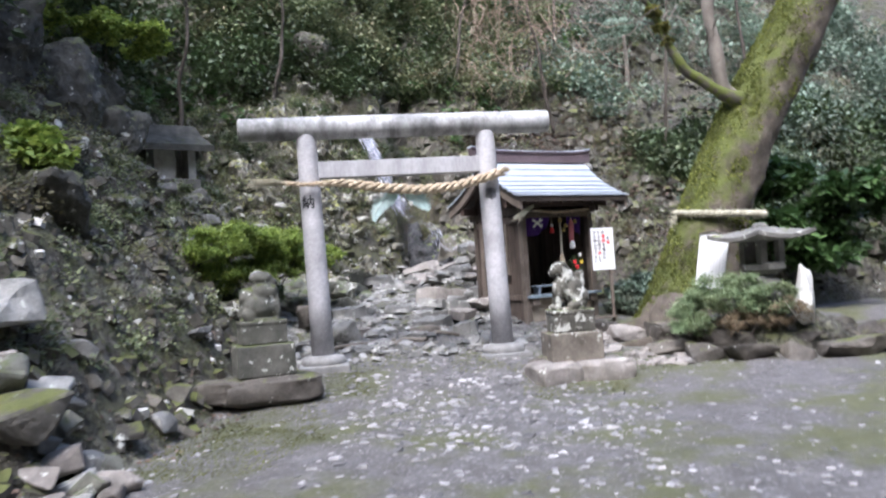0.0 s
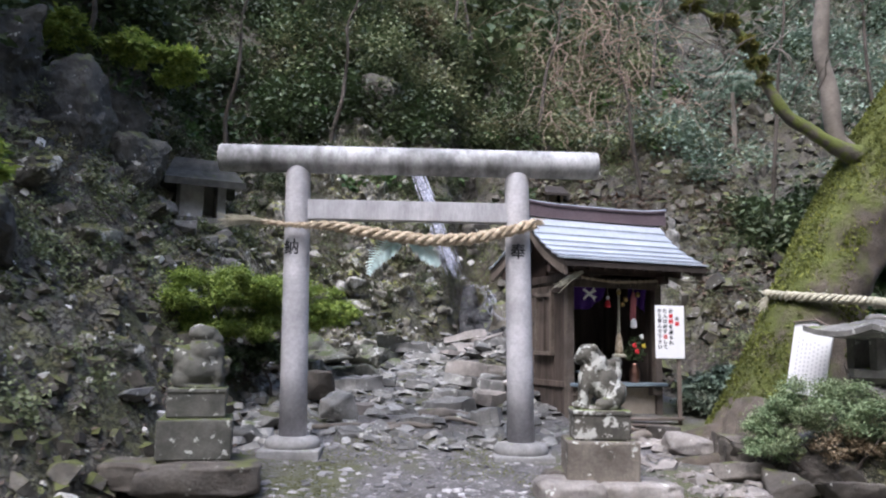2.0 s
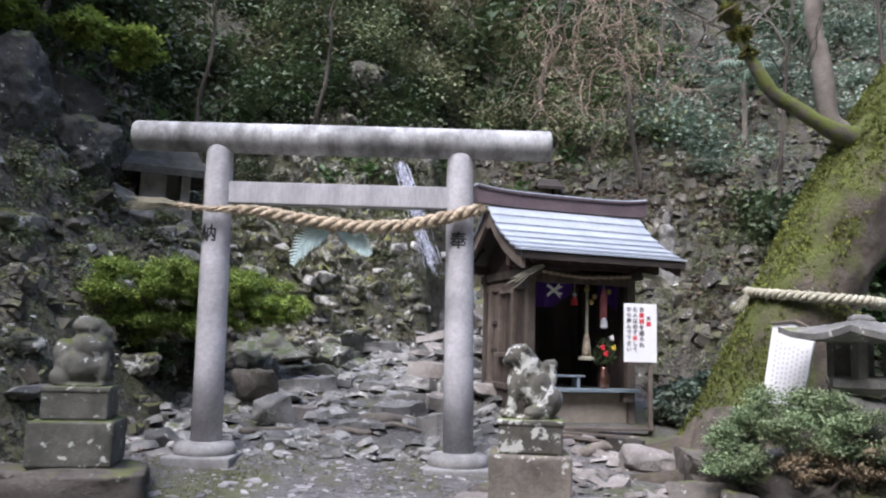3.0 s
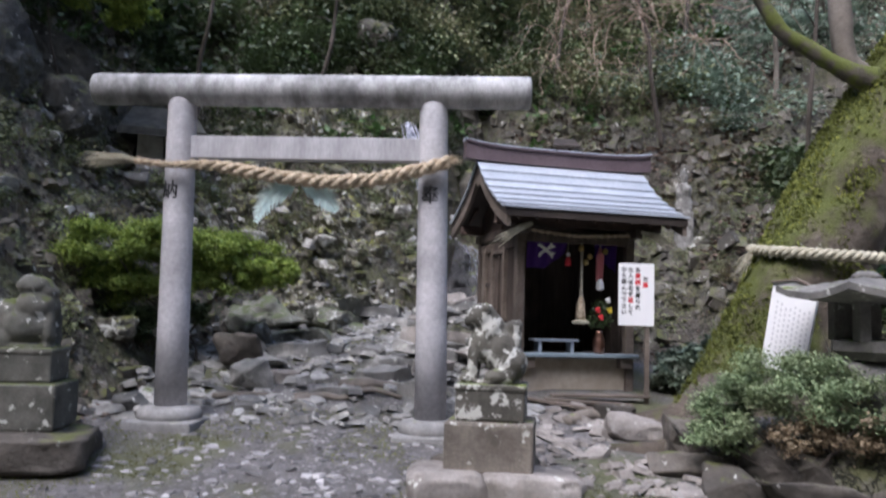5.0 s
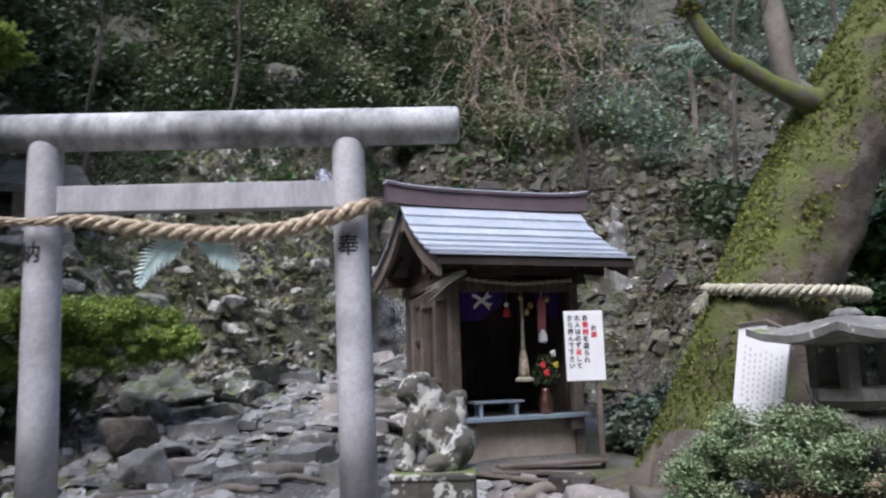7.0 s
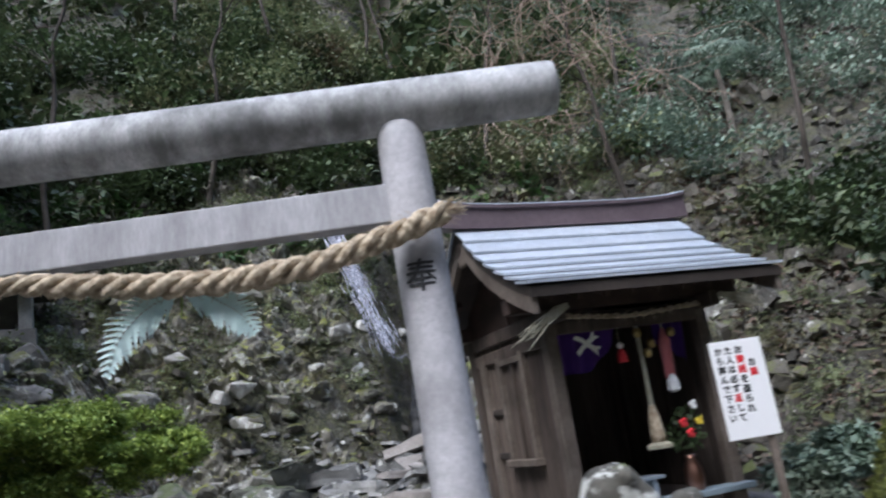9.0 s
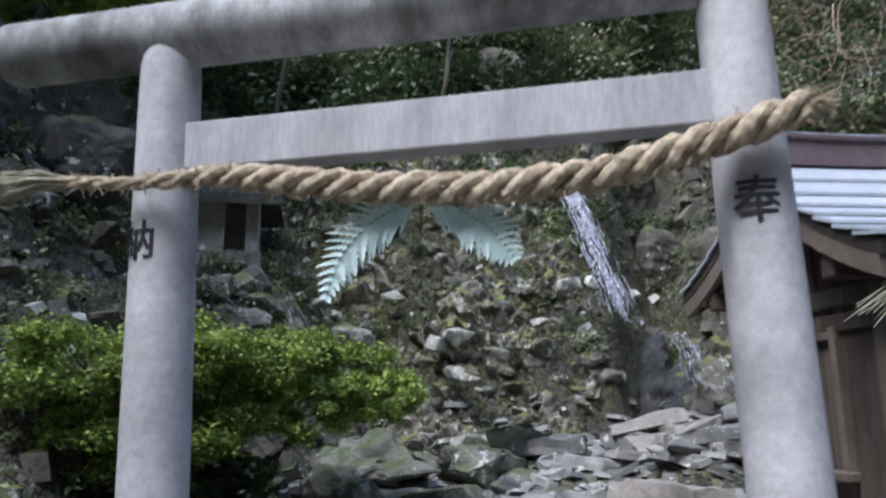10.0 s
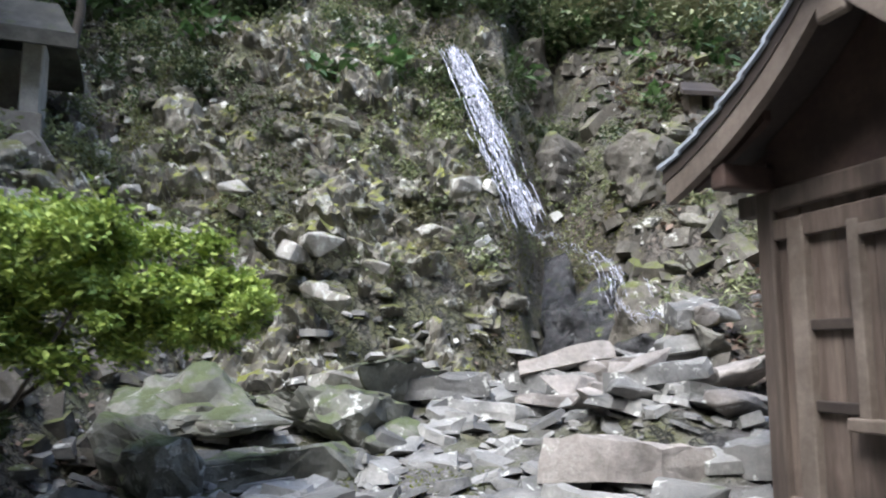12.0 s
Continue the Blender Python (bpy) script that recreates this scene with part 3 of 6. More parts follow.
def twisted(parent, path, radius, strands=3, turns_per_m=2.8, material=None, name="strand", fuzz=40, seed=1):
    """A laid rope: strands wound round a path, with stray straws. radius: a function of 0..1."""
    pts = smooth_path(path, 220)
    seg = np.r_[0, np.cumsum(np.linalg.norm(np.diff(pts, axis=0), axis=1))]
    for s in range(strands):
        line, rad = [], []
        for i, p in enumerate(pts):
            d = Vector(pts[min(i + 1, len(pts) - 1)] - pts[max(i - 1, 0)]).normalized()
            a = d.cross(Vector((0, 0, 1))).normalized()
            b = a.cross(d)
            f = seg[i] / seg[-1]
            r = radius(f)
            w = 2 * math.pi * (turns_per_m * seg[i] + s / strands)
            line.append(Vector(p) + (a * math.cos(w) + b * math.sin(w)) * r * 0.6)
            rad.append(r * 0.5 * (1 + 0.07 * math.sin(i * 1.9 + s)))
        part(name, tube(line, rad, 28, rough=0.35, seed=s, ridge=0.06), material, parent, smooth=True)
    rng = random.Random(seed)
    bm = bmesh.new()
    for _ in range(fuzz):
        i = rng.randrange(2, len(pts) - 2)
        r = radius(seg[i] / seg[-1])
        d = Vector((rng.uniform(-1, 1), rng.uniform(-1, 0.4), rng.uniform(-1, 1))).normalized()
        p = Vector(pts[i]) + d * r * 0.8
        e = p + d * rng.uniform(0.015, 0.06) + Vector((rng.uniform(-0.05, 0.05), 0, -0.01))
        tube([p, (p + e) / 2 + Vector((0, 0, 0.006)), e], [0.0022, 0.002, 0.001], 4, bm)
    tagged(part("stray_straw", bm, material, parent), kind="stuff")


def straw_tail(parent, root, tip, count, spread, material, seed=2, r=0.004):
    rng = random.Random(seed)
    bm = bmesh.new()
    root, tip = Vector(root), Vector(tip)
    for _ in range(count):
        e = tip + Vector((rng.uniform(-1, 1), rng.uniform(-1, 1), rng.uniform(-1, 1))) * spread
        s = root + Vector((rng.uniform(-1, 1), rng.uniform(-1, 1), rng.uniform(-1, 1))) * spread * 0.25
        e = s + (e - s) * rng.uniform(0.6, 1.1)
        m = (s + e) / 2 + Vector((0, 0, rng.uniform(0, 0.03)))
        tube([s, m, e], [r, r * 0.8, r * 0.3], 4, bm)
    tagged(part("straw_tail", bm, material, parent, "frayed straw ends"), kind="stuff")


rope = thing("straw_rope", "thick twisted straw rope hung across the gate pillars", "rope", (0, 10.63, 0))
twisted(rope, [(-0.3, -0.02, 2.93), (0.03, -0.03, 2.895), (0.45, 0, 2.9), (0.9, 0, 2.83), (1.35, 0, 2.775), (1.75, 0, 2.765), (2.15, -0.01, 2.81), (2.5, -0.03, 2.9), (2.72, -0.03, 2.96)],
        lambda f: 0.028 + 0.036 * min(1, max(0, (f - 0.12) / 0.2)) - 0.006 * max(0, f - 0.8) / 0.2, material=M_STRAW, fuzz=700)
straw_tail(rope, (-0.26, -0.02, 2.93), (-0.72, -0.03, 2.93), 120, 0.075, M_PALESTRAW, 2, 0.0055)
straw_tail(rope, (2.7, -0.03, 2.955), (2.79, -0.03, 2.985), 90, 0.055, M_STRAW, 3)


def frond(parent, root, points, width, material, pinnae=19):
    """One fern frond: a bent rib with two rows of toothed leaflets."""
    line = smooth_path([root] + points, pinnae)
    part("rib", tube([Vector(p) for p in line], [0.004 * (1 - 0.7 * i / pinnae) for i in range(pinnae)], 5), M_DRYTWIG, parent)
    rng = random.Random(len(points) + int(points[0][0] * 100))
    for i in range(1, pinnae):
        f = i / pinnae
        size = width * math.sin(math.pi * min(1, 0.22 + 0.78 * f)) ** 0.6 * (1 - 0.35 * f)
        d = Vector(line[i] - line[i - 1]).normalized()
        out = d.cross(Vector((0, -1, 0))).normalized()
        for s in (1, -1):
            bm = bmesh.new()
            way = (out * s + d * 0.75).normalized()
            p = Vector(line[i])
            L = size * rng.uniform(0.85, 1.1)
            droop = Vector((0, rng.uniform(-0.25, 0.25), -0.12))
            side = way.cross(Vector((0, 0.78, -0.62))).normalized() * 0.021
            row = []
            for k in range(12):
                g = k / 11
                c = p + way * L * g + droop * L * g * g
                w = side * (1 - g) ** 0.6 * (1.2 if k % 2 else 0.7)
                row.append((bm.verts.new(c + w), bm.verts.new(c - w + Vector((0, 0.002, 0)))))
            for a, b in zip(row, row[1:]):
                bm.faces.new((a[0], a[1], b[1], b[0]))
            part("leaflet", bm, material, parent)


fern = thing("fern_ornament", "pair of pale whitish fern fronds hung from the straw rope", "ornament", (1.28, 10.71, 2.72))
frond(fern, (-0.02, 0, 0.03), [(-0.12, -0.01, 0.0), (-0.23, -0.02, -0.07), (-0.33, -0.02, -0.18), (-0.39, -0.02, -0.33)], 0.185, M_FERN)
frond(fern, (0.02, 0, 0.03), [(0.12, -0.01, 0.01), (0.21, -0.02, -0.05), (0.3, -0.02, -0.12), (0.37, -0.02, -0.22)], 0.185, M_FERN)
part("stem", tube([(0, -0.02, 0.06), (0.005, 0, 0.0), (-0.005, 0.0, -0.1)], [0.008, 0.008, 0.004], 6), M_BUSH, fern, "green stem")


def text_mesh(body, size, bold=0.0):
    cu = bpy.data.curves.new("text", "FONT")
    cu.body = body
    cu.size, cu.align_x, cu.align_y = size, "CENTER", "CENTER"
    cu.extrude = 0.001
    cu.resolution_u = 4
    cu.bevel_depth, cu.bevel_resolution = bold, 0
    ob = bpy.data.objects.new("text", cu)
    scene.collection.objects.link(ob)
    dg = bpy.context.evaluated_depsgraph_get()
    me = bpy.data.meshes.new_from_object(ob.evaluated_get(dg))
    bpy.data.objects.remove(ob)
    bm = bmesh.new()
    bm.from_mesh(me)
    bpy.data.meshes.remove(me)
    return bm


def pillar_letter(char, x, z, r):
    """A painted character that follows the round pillar."""
    bm = text_mesh(char, 0.185, 0.0025)
    for _ in range(4):
        bmesh.ops.subdivide_edges(bm, edges=[e for e in bm.edges if e.calc_length() > 0.016], cuts=1)
        bmesh.ops.triangulate(bm, faces=[f for f in bm.faces if len(f.verts) > 3])
    mid = 0.055 if x < 1 else 2.547
    for v in bm.verts:
        a = (v.co.x + x - mid) / r
        h, d = v.co.y, r + 0.003 + max(v.co.z, -0.003) * 0.3
        v.co = Vector((mid + d * math.sin(a), GATE_Y - d * math.cos(a), z + h))
    return bm


for char, x, z, label in (("納", 0.02, 2.655, "black painted character on the concrete gate pillar"), ("奉", 2.545, 2.65, "black painted character on the concrete gate pillar")):
    solid("painted_character", pillar_letter(char, x, z, 0.1435), M_INK, label, "lettering", group="gate lettering")

# ---- small shrine ----
SHRINE = (3.27, 11.8, 0.0)
SHRINE_TURN = 18.5
ROOF = [(0.0, 2.73), (0.18, 2.80), (0.36, 2.885), (0.54, 2.985), (0.72, 3.10), (0.9, 3.245), (1.04, 3.385), (1.12, 3.47)]


def roof_z(y):
    back = y > 1.12
    y = 1.12 - (y - 1.12) * 1.12 / 1.2 if back else y
    z = float(np.interp(y, [p[0] for p in ROOF], [p[1] for p in ROOF]))
    return z + (0.07 * (1.12 - y) / 1.12 if back else 0.0)


def slab_along(profile, x0, x1, thick):
    """A bent sheet: a profile of (y, z), drawn out along x and given thickness downwards."""
    bm = bmesh.new()
    rows = []
    for y, z in profile:
        rows.append([bm.verts.new((x, y, z - t)) for x, t in ((x0, 0), (x1, 0), (x1, thick), (x0, thick))])
    for a, b in zip(rows, rows[1:]):
        for k in range(4):
            bm.faces.new((a[k], a[(k + 1) % 4], b[(k + 1) % 4], b[k]))
    bm.faces.new(rows[0][::-1])
    bm.faces.new(rows[-1])
    bmesh.ops.recalc_face_normals(bm, faces=bm.faces)
    return bm


def shrine():
    s = thing("wooden_shrine", "small weathered wooden shrine with blue-grey sheet roof", "shrine", SHRINE, SHRINE_TURN)
    roof = part("roof", slab_along([(y, roof_z(y) - 0.02) for y in np.linspace(0.01, 2.31, 27)], 0.02, 2.23, 0.075), M_DARKWOOD, s, "timber roof deck coloured dark as under-eave shade")
    for side in (0, 1):
        edges = np.linspace(-0.01, 1.1, 8)
        for k in range(7):
            y0, y1 = edges[k], edges[k + 1] + 0.025
            prof = [(y, roof_z(max(y, 0)) + 0.022 - 0.032 * (y - y0) / (y1 - y0)) for y in np.linspace(y0, y1, 4)]
            if side:
                prof = [(2.32 - y * 1.2 / 1.12, roof_z(2.32 - max(y, 0) * 1.2 / 1.12) + 0.012 - 0.02 * (y - y0) / (y1 - y0)) for y, z in prof]
            part("roof_course", slab_along(prof, 0, 2.25, 0.02), M_SHEET, roof)
    bm = bmesh.new()
    rows = []
    for f in np.linspace(-1, 1, 17):
        x = 1.1 + f * 1.25
        lift = 0.06 * abs(f) ** 4
        rows.append([bm.verts.new((x, 1.12 + y, z + (lift if z > 3.5 else lift * 0.5))) for y, z in ((-0.07, 3.43), (-0.06, 3.6), (-0.085, 3.605), (-0.085, 3.63), (0.085, 3.63), (0.085, 3.605), (0.06, 3.6), (0.07, 3.43))])
    for a, b in zip(rows, rows[1:]):
        for k in range(8):
            bm.faces.new((a[k], a[(k + 1) % 8], b[(k + 1) % 8], b[k]))
    bm.faces.new(rows[0][::-1])
    bm.faces.new(rows[-1])
    bmesh.ops.recalc_face_normals(bm, faces=bm.faces)
    ridge = part("ridge", bm, M_RIDGE, s, "purple-brown sheet ridge with upturned ends")
    bm = bmesh.new()
    tube([(1.1 + f * 1.26, 1.12, 3.635 + 0.06 * abs(f) ** 4) for f in np.linspace(-1, 1, 17)], [0.02] * 17, 8, bm)
    bmesh.ops.scale(bm, vec=(1, 4.2, 1), space=Matrix.Translation((0, -1.12, 0)), verts=bm.verts)
    part("ridge_cap", bm, M_SHEET, ridge)
    for x in (0.05, 2.2):
        for lo, hi in ((0.03, 1.12), (2.29, 1.12)):
            prof = [(y, roof_z(y) - 0.085) for y in np.linspace(lo, hi, 10)]
            part("bargeboard", slab_along(prof, x - 0.025, x + 0.025, 0.13), M_WOODX, roof, "grey timber bargeboard")
        part("gable_pendant", box((0.05, 0.16, 0.2), (x, 1.12, 3.23), 0.02), M_WOODX, roof)
    for k in range(9):
        x = 0.2 + k * 0.225
        for a, b in ((0.05, 0.6), (2.27, 1.7)):
            prof = [(y, roof_z(y) - 0.098) for y in np.linspace(a, b, 4)]
            part("rafter", slab_along(prof, x - 0.02, x + 0.02, 0.05), M_EAVEWOOD, roof)
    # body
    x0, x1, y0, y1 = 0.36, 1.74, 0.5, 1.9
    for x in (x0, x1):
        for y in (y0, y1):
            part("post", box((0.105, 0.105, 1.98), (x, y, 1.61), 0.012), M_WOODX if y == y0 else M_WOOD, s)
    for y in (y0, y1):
        part("purlin", box((2.1, 0.1, 0.12), (1.1, y, 2.66), 0.012), M_EAVEWOOD, s)
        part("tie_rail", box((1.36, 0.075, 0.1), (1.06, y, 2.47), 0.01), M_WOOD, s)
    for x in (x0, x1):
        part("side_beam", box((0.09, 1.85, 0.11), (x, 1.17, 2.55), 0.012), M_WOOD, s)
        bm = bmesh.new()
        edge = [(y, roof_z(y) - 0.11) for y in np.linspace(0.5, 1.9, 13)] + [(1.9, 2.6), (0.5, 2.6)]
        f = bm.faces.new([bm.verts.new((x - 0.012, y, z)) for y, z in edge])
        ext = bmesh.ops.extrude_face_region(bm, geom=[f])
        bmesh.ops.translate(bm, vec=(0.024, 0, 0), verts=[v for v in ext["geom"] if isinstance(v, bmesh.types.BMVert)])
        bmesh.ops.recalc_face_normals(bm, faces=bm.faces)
        part("gable_panel", bm, M_EAVEWOOD, s)
        part("strut", box((0.08, 0.1, 0.72), (x, 1.12, 2.96), 0.01), M_EAVEWOOD, s)
        for k in range(7):
            y = y0 + 0.1 + k * 0.2
            top = 2.52
            part("plank", box((0.022, 0.193, top - 0.68), (x, y, (top + 0.68) / 2), 0.004), M_WOOD, s)
        out = -0.022 if x == x0 else 0.022
        for z, h in ((1.12, 0.08), (2.4, 0.1)):
            part("rail", box((0.045, 1.3, h), (x + out, 1.2, z), 0.008), M_WOOD, s)
        part("stud", box((0.07, 0.1, 1.72), (x + out, 1.7, 1.58), 0.008), M_WOODX, s)
        # Dark bars that stand in for the shade of two wall notches.
        for z in (1.58, 1.94):
            part("notch_shade_bar", box((0.03, 0.26, 0.05), (x + out, 1.53, z), 0.006), M_DARKWOOD, s)
        for y in (0.93, 1.37):
            part("window_jamb", box((0.06, 0.055, 0.84), (x + out * 1.2, y, 1.96), 0.006), M_WOODX, s)
        part("window_bar", box((0.04, 0.03, 0.82), (x + out, 1.15, 1.96), 0.004), M_WOOD, s)
        part("window_head", box((0.05, 0.5, 0.05), (x + out * 1.1, 1.15, 2.33), 0.006), M_WOODX, s)
        part("window_sill", box((0.1, 0.56, 0.055), (x + out * 2, 1.15, 1.52), 0.008), M_WOODX, s)
        part("mud_sill", box((0.09, 1.26, 0.09), (x, 1.17, 0.66), 0.012), M_WOOD, s)
    for k in range(8):
        x = x0 + 0.1 + k * 0.165
        part("plank", box((0.16, 0.022, 1.85), (x, y1, 1.65), 0.004), M_WOOD, s)
    part("plinth", box((1.38, 1.36, 0.72), (1.06, 1.17, 0.73), 0.015), M_PLINTH, s, "stained plaster plinth")
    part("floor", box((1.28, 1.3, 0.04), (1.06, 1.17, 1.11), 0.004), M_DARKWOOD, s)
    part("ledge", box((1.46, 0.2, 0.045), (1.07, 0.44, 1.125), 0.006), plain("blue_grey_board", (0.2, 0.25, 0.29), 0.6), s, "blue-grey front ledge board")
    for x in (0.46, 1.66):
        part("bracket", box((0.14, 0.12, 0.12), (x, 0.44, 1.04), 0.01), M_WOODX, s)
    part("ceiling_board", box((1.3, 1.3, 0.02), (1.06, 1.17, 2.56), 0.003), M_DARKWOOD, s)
    return s


shrine()


def in_shrine(x, y, z):
    return tuple(pose(*SHRINE, 0, 0, SHRINE_TURN) @ Vector((x, y, z)))


def cloth(width, drop, at_x, gather, label, crest):
    c = thing("curtain", label, "curtain", in_shrine(at_x, 0.56, 2.46), SHRINE_TURN)
    bm = bmesh.new()
    n, m = 24, 12
    grid = []
    for i in range(n + 1):
        u = i / n
        d = drop * (1 - 0.55 * max(0, (u - 0.45)) / 0.55) if gather > 0 else drop * (0.5 + 0.5 * u)
        grid.append([bm.verts.new((u * width * (1 - 0.08 * j / m), 0.02 * math.sin(u * 19 + j * 0.12), -d * j / m)) for j in range(m + 1)])
    for a, b in zip(grid, grid[1:]):
        for j in range(m):
            bm.faces.new((a[j], b[j], b[j + 1], a[j + 1]))
    ext = bmesh.ops.solidify(bm, geom=bm.faces[:], thickness=0.004)
    part("fabric", bm, M_PURPLE, c, smooth=True)
    if crest:
        bm = bmesh.new()
        for a in (35, -35):
            own = bmesh.new()
            pts = [(-0.11, 0.012), (-0.05, 0.022), (0.06, 0.02), (0.12, 0.045), (0.1, 0.0), (0.13, -0.03), (0.05, -0.018), (-0.05, -0.014), (-0.12, -0.022)]
            f = own.faces.new([own.verts.new((x, 0, z)) for x, z in pts])
            bmesh.ops.rotate(own, matrix=Euler((0, radians(a), 0)).to_matrix(), verts=own.verts)
            bmesh.ops.translate(own, vec=(0.225, -0.027 - 0.001 * (a > 0), -0.13), verts=own.verts)
            merge(bm, own)
        bmesh.ops.solidify(bm, geom=bm.faces[:], thickness=-0.003)
        part("crest", bm, M_WHITE, c, "white crossed crest")
    return c


cloth(0.52, 0.34, 0.47, 1, "purple cloth curtain with a white crossed crest", True)
cloth(0.3, 0.36, 1.33, -1, "purple cloth curtain gathered at the shrine front", False)


def shrine_fittings():
    bell = thing("bell_rope", "braided bell rope with tasselled end and small bells", "bell rope", in_shrine(1.13, 0.5, 0), SHRINE_TURN)
    part("cord", tube([(0, 0, 2.52), (0.005, 0, 2.2), (0, 0, 1.9), (0, 0, 1.72)], [0.018, 0.018, 0.02, 0.024], 10), M_PALESTRAW, bell, smooth=True)
    body = lathe([(0.02, 1.82), (0.045, 1.72), (0.055, 1.6), (0.06, 1.535)], 16)
    part("tassel", body, M_STRAW, bell, smooth=True)
    part("tassel_rim", lathe([(0.06, 1.535), (0.1, 1.515), (0.1, 1.49), (0.05, 1.485)], 16), M_PALESTRAW, bell)
    for x, z in ((-0.03, 2.36), (0.08, 2.27), (0.03, 2.2), (0.28, 2.34)):
        b = lathe([(0.008, 0.04), (0.028, 0.03), (0.036, 0.0), (0.03, -0.025), (0.01, -0.036)], 14)
        bmesh.ops.translate(b, vec=(x, -0.05, z), verts=b.verts)
        part("bell", b, M_BRASS, bell, "small brass bell", smooth=True)
    pink = plain("faded_red_cloth", (0.6, 0.2, 0.22), 0.8)
    t = thing("cloth_tassel", "faded red and white cloth tassel on a cord", "tassel", in_shrine(1.37, 0.5, 0), SHRINE_TURN)
    part("cord", tube([(0, 0, 2.52), (0.0, 0, 2.36)], [0.008, 0.008], 8), M_PALESTRAW, t)
    for k in range(7):
        a = k * 0.9
        bm = tube([(0, 0, 2.38), (0.03 * math.cos(a), 0.02 * math.sin(a), 2.28), (0.035 * math.cos(a + 0.5), 0.02, 2.05 - 0.02 * k)], [0.014, 0.022, 0.012], 7)
        part("streamer", bm, pink, t, smooth=True)
    part("pale_end", lathe([(0.02, 2.02), (0.045, 1.97), (0.05, 1.9), (0.02, 1.88)], 12), M_WHITE, t)
    r = thing("red_tassel", "small red tassel hanging under the shrine eave", "tassel", in_shrine(0.96, 0.5, 0), SHRINE_TURN)
    part("cord", tube([(0, 0, 2.52), (0, 0, 2.3)], [0.004, 0.004], 6), M_PALESTRAW, r)
    part("knot", lathe([(0.012, 2.31), (0.03, 2.29), (0.012, 2.26)], 10), M_WHITE, r)
    part("fringe", lathe([(0.015, 2.26), (0.035, 2.22), (0.042, 2.16), (0.02, 2.155)], 12), M_RED, r)
    v = thing("flower_vase", "copper vase of red and yellow flowers on the ledge", "vase", in_shrine(1.34, 0.45, 1.148), SHRINE_TURN)
    part("vase_body", lathe([(0.045, 0), (0.06, 0.01), (0.075, 0.08), (0.07, 0.16), (0.04, 0.23), (0.045, 0.26), (0.03, 0.26)], 24), M_COPPER, v, smooth=True)
    rng = random.Random(8)
    bm = bmesh.new()
    for k in range(170):
        a, e, d = rng.uniform(0, 6.3), rng.uniform(0.1, 1.5), rng.uniform(0.05, 0.2)
        c = Vector((math.cos(a) * math.cos(e) * d, math.sin(a) * math.cos(e) * d * 0.7, 0.27 + math.sin(e) * d * 1.8))
        w = Vector((rng.uniform(-1, 1), rng.uniform(-1, 1), rng.uniform(-0.3, 1))).normalized() * 0.05
        sd = w.cross(Vector((0.3, 1, 0.2))).normalized() * 0.014
        bm.faces.new([bm.verts.new(q) for q in (c, c + w * 0.5 + sd, c + w, c + w * 0.5 - sd)])
    tagged(part("greenery", bm, M_LEAF, v, "dark green sprays"), kind="stuff")
    for x, y, z, col, nm in ((-0.06, -0.08, 0.5, M_RED, "flower"), (-0.03, -0.1, 0.42, M_RED, "flower"), (0.1, -0.06, 0.5, plain("yellow_petal", (0.75, 0.6, 0.06)), "flower"), (0.08, -0.05, 0.62, M_WHITE, "flower")):
        bm = bmesh.new()
        for k in range(12):
            a = k * 2.4
            p = Vector((math.cos(a) * 0.022, -0.012 + 0.01 * math.sin(k), math.sin(a) * 0.022)) * (0.5 + 0.05 * k)
            bmesh.ops.create_icosphere(bm, subdivisions=1, radius=0.017, matrix=Matrix.Translation(p + Vector((x, y, z))))
        part(nm, bm, col, v)
    sh = thing("offering_stand", "low blue-grey wooden offering stand on the shrine floor", "stand", in_shrine(0.84, 0.6, 1.148), SHRINE_TURN)
    mat = plain("worn_blue_board", (0.24, 0.28, 0.33), 0.5)
    part("top_board", box((0.56, 0.2, 0.025), (0, 0, 0.14), 0.004), mat, sh)
    for x in (-0.2, 0.2):
        part("stand_leg", box((0.04, 0.16, 0.13), (x, 0, 0.064), 0.004), mat, sh)
    st = thing("eave_straw_rope", "thin straw rope with splayed ends under the eave", "rope", SHRINE, SHRINE_TURN)
    twisted(st, [(0.3, 0.4, 2.56), (0.7, 0.4, 2.52), (1.05, 0.4, 2.5), (1.4, 0.4, 2.52), (1.8, 0.4, 2.55)], lambda f: 0.02, 2, 6, M_STRAW, fuzz=30)
    straw_tail(st, (0.36, 0.16, 2.58), (-0.06, 0.06, 2.37), 34, 0.07, M_PALESTRAW, 5, 0.007)
    straw_tail(st, (1.74, 0.18, 2.56), (2.06, 0.1, 2.43), 46, 0.06, M_PALESTRAW, 6, 0.007)


shrine_fittings()


def notice():
    n = thing("notice_board", "white notice board with black and red handwriting", "sign", (4.74, 12.2, 0), 6)
    part("board", box((0.4, 0.015, 0.69), (0, 0, 1.83), 0.004), M_WHITE, n)
    part("sign_post", box((0.05, 0.04, 1.5), (0.13, 0.03, 1.0), 0.006), M_WOODX, n, "pale wooden post")
    cols = [("お願", 0.10, 2.0, 0.06), ("お賽銭を盗られ", 0.015, 2.1, 0.062), ("た人は必ず返して", -0.065, 2.1, 0.06), ("から拝んで下さい", -0.14, 2.1, 0.06)]
    red = {"願", "賽", "銭", "返"}
    for word, x, z, size in cols:
        for k, ch in enumerate(word):
            bm = text_mesh(ch, size, 0.0022)
            for v in bm.verts:
                v.co = Vector((v.co.x + x, -0.0088 - v.co.z * 0.3, v.co.y + z - k * size * 1.12))
            part("character", bm, M_RED if ch in red else M_INK, n)


notice()

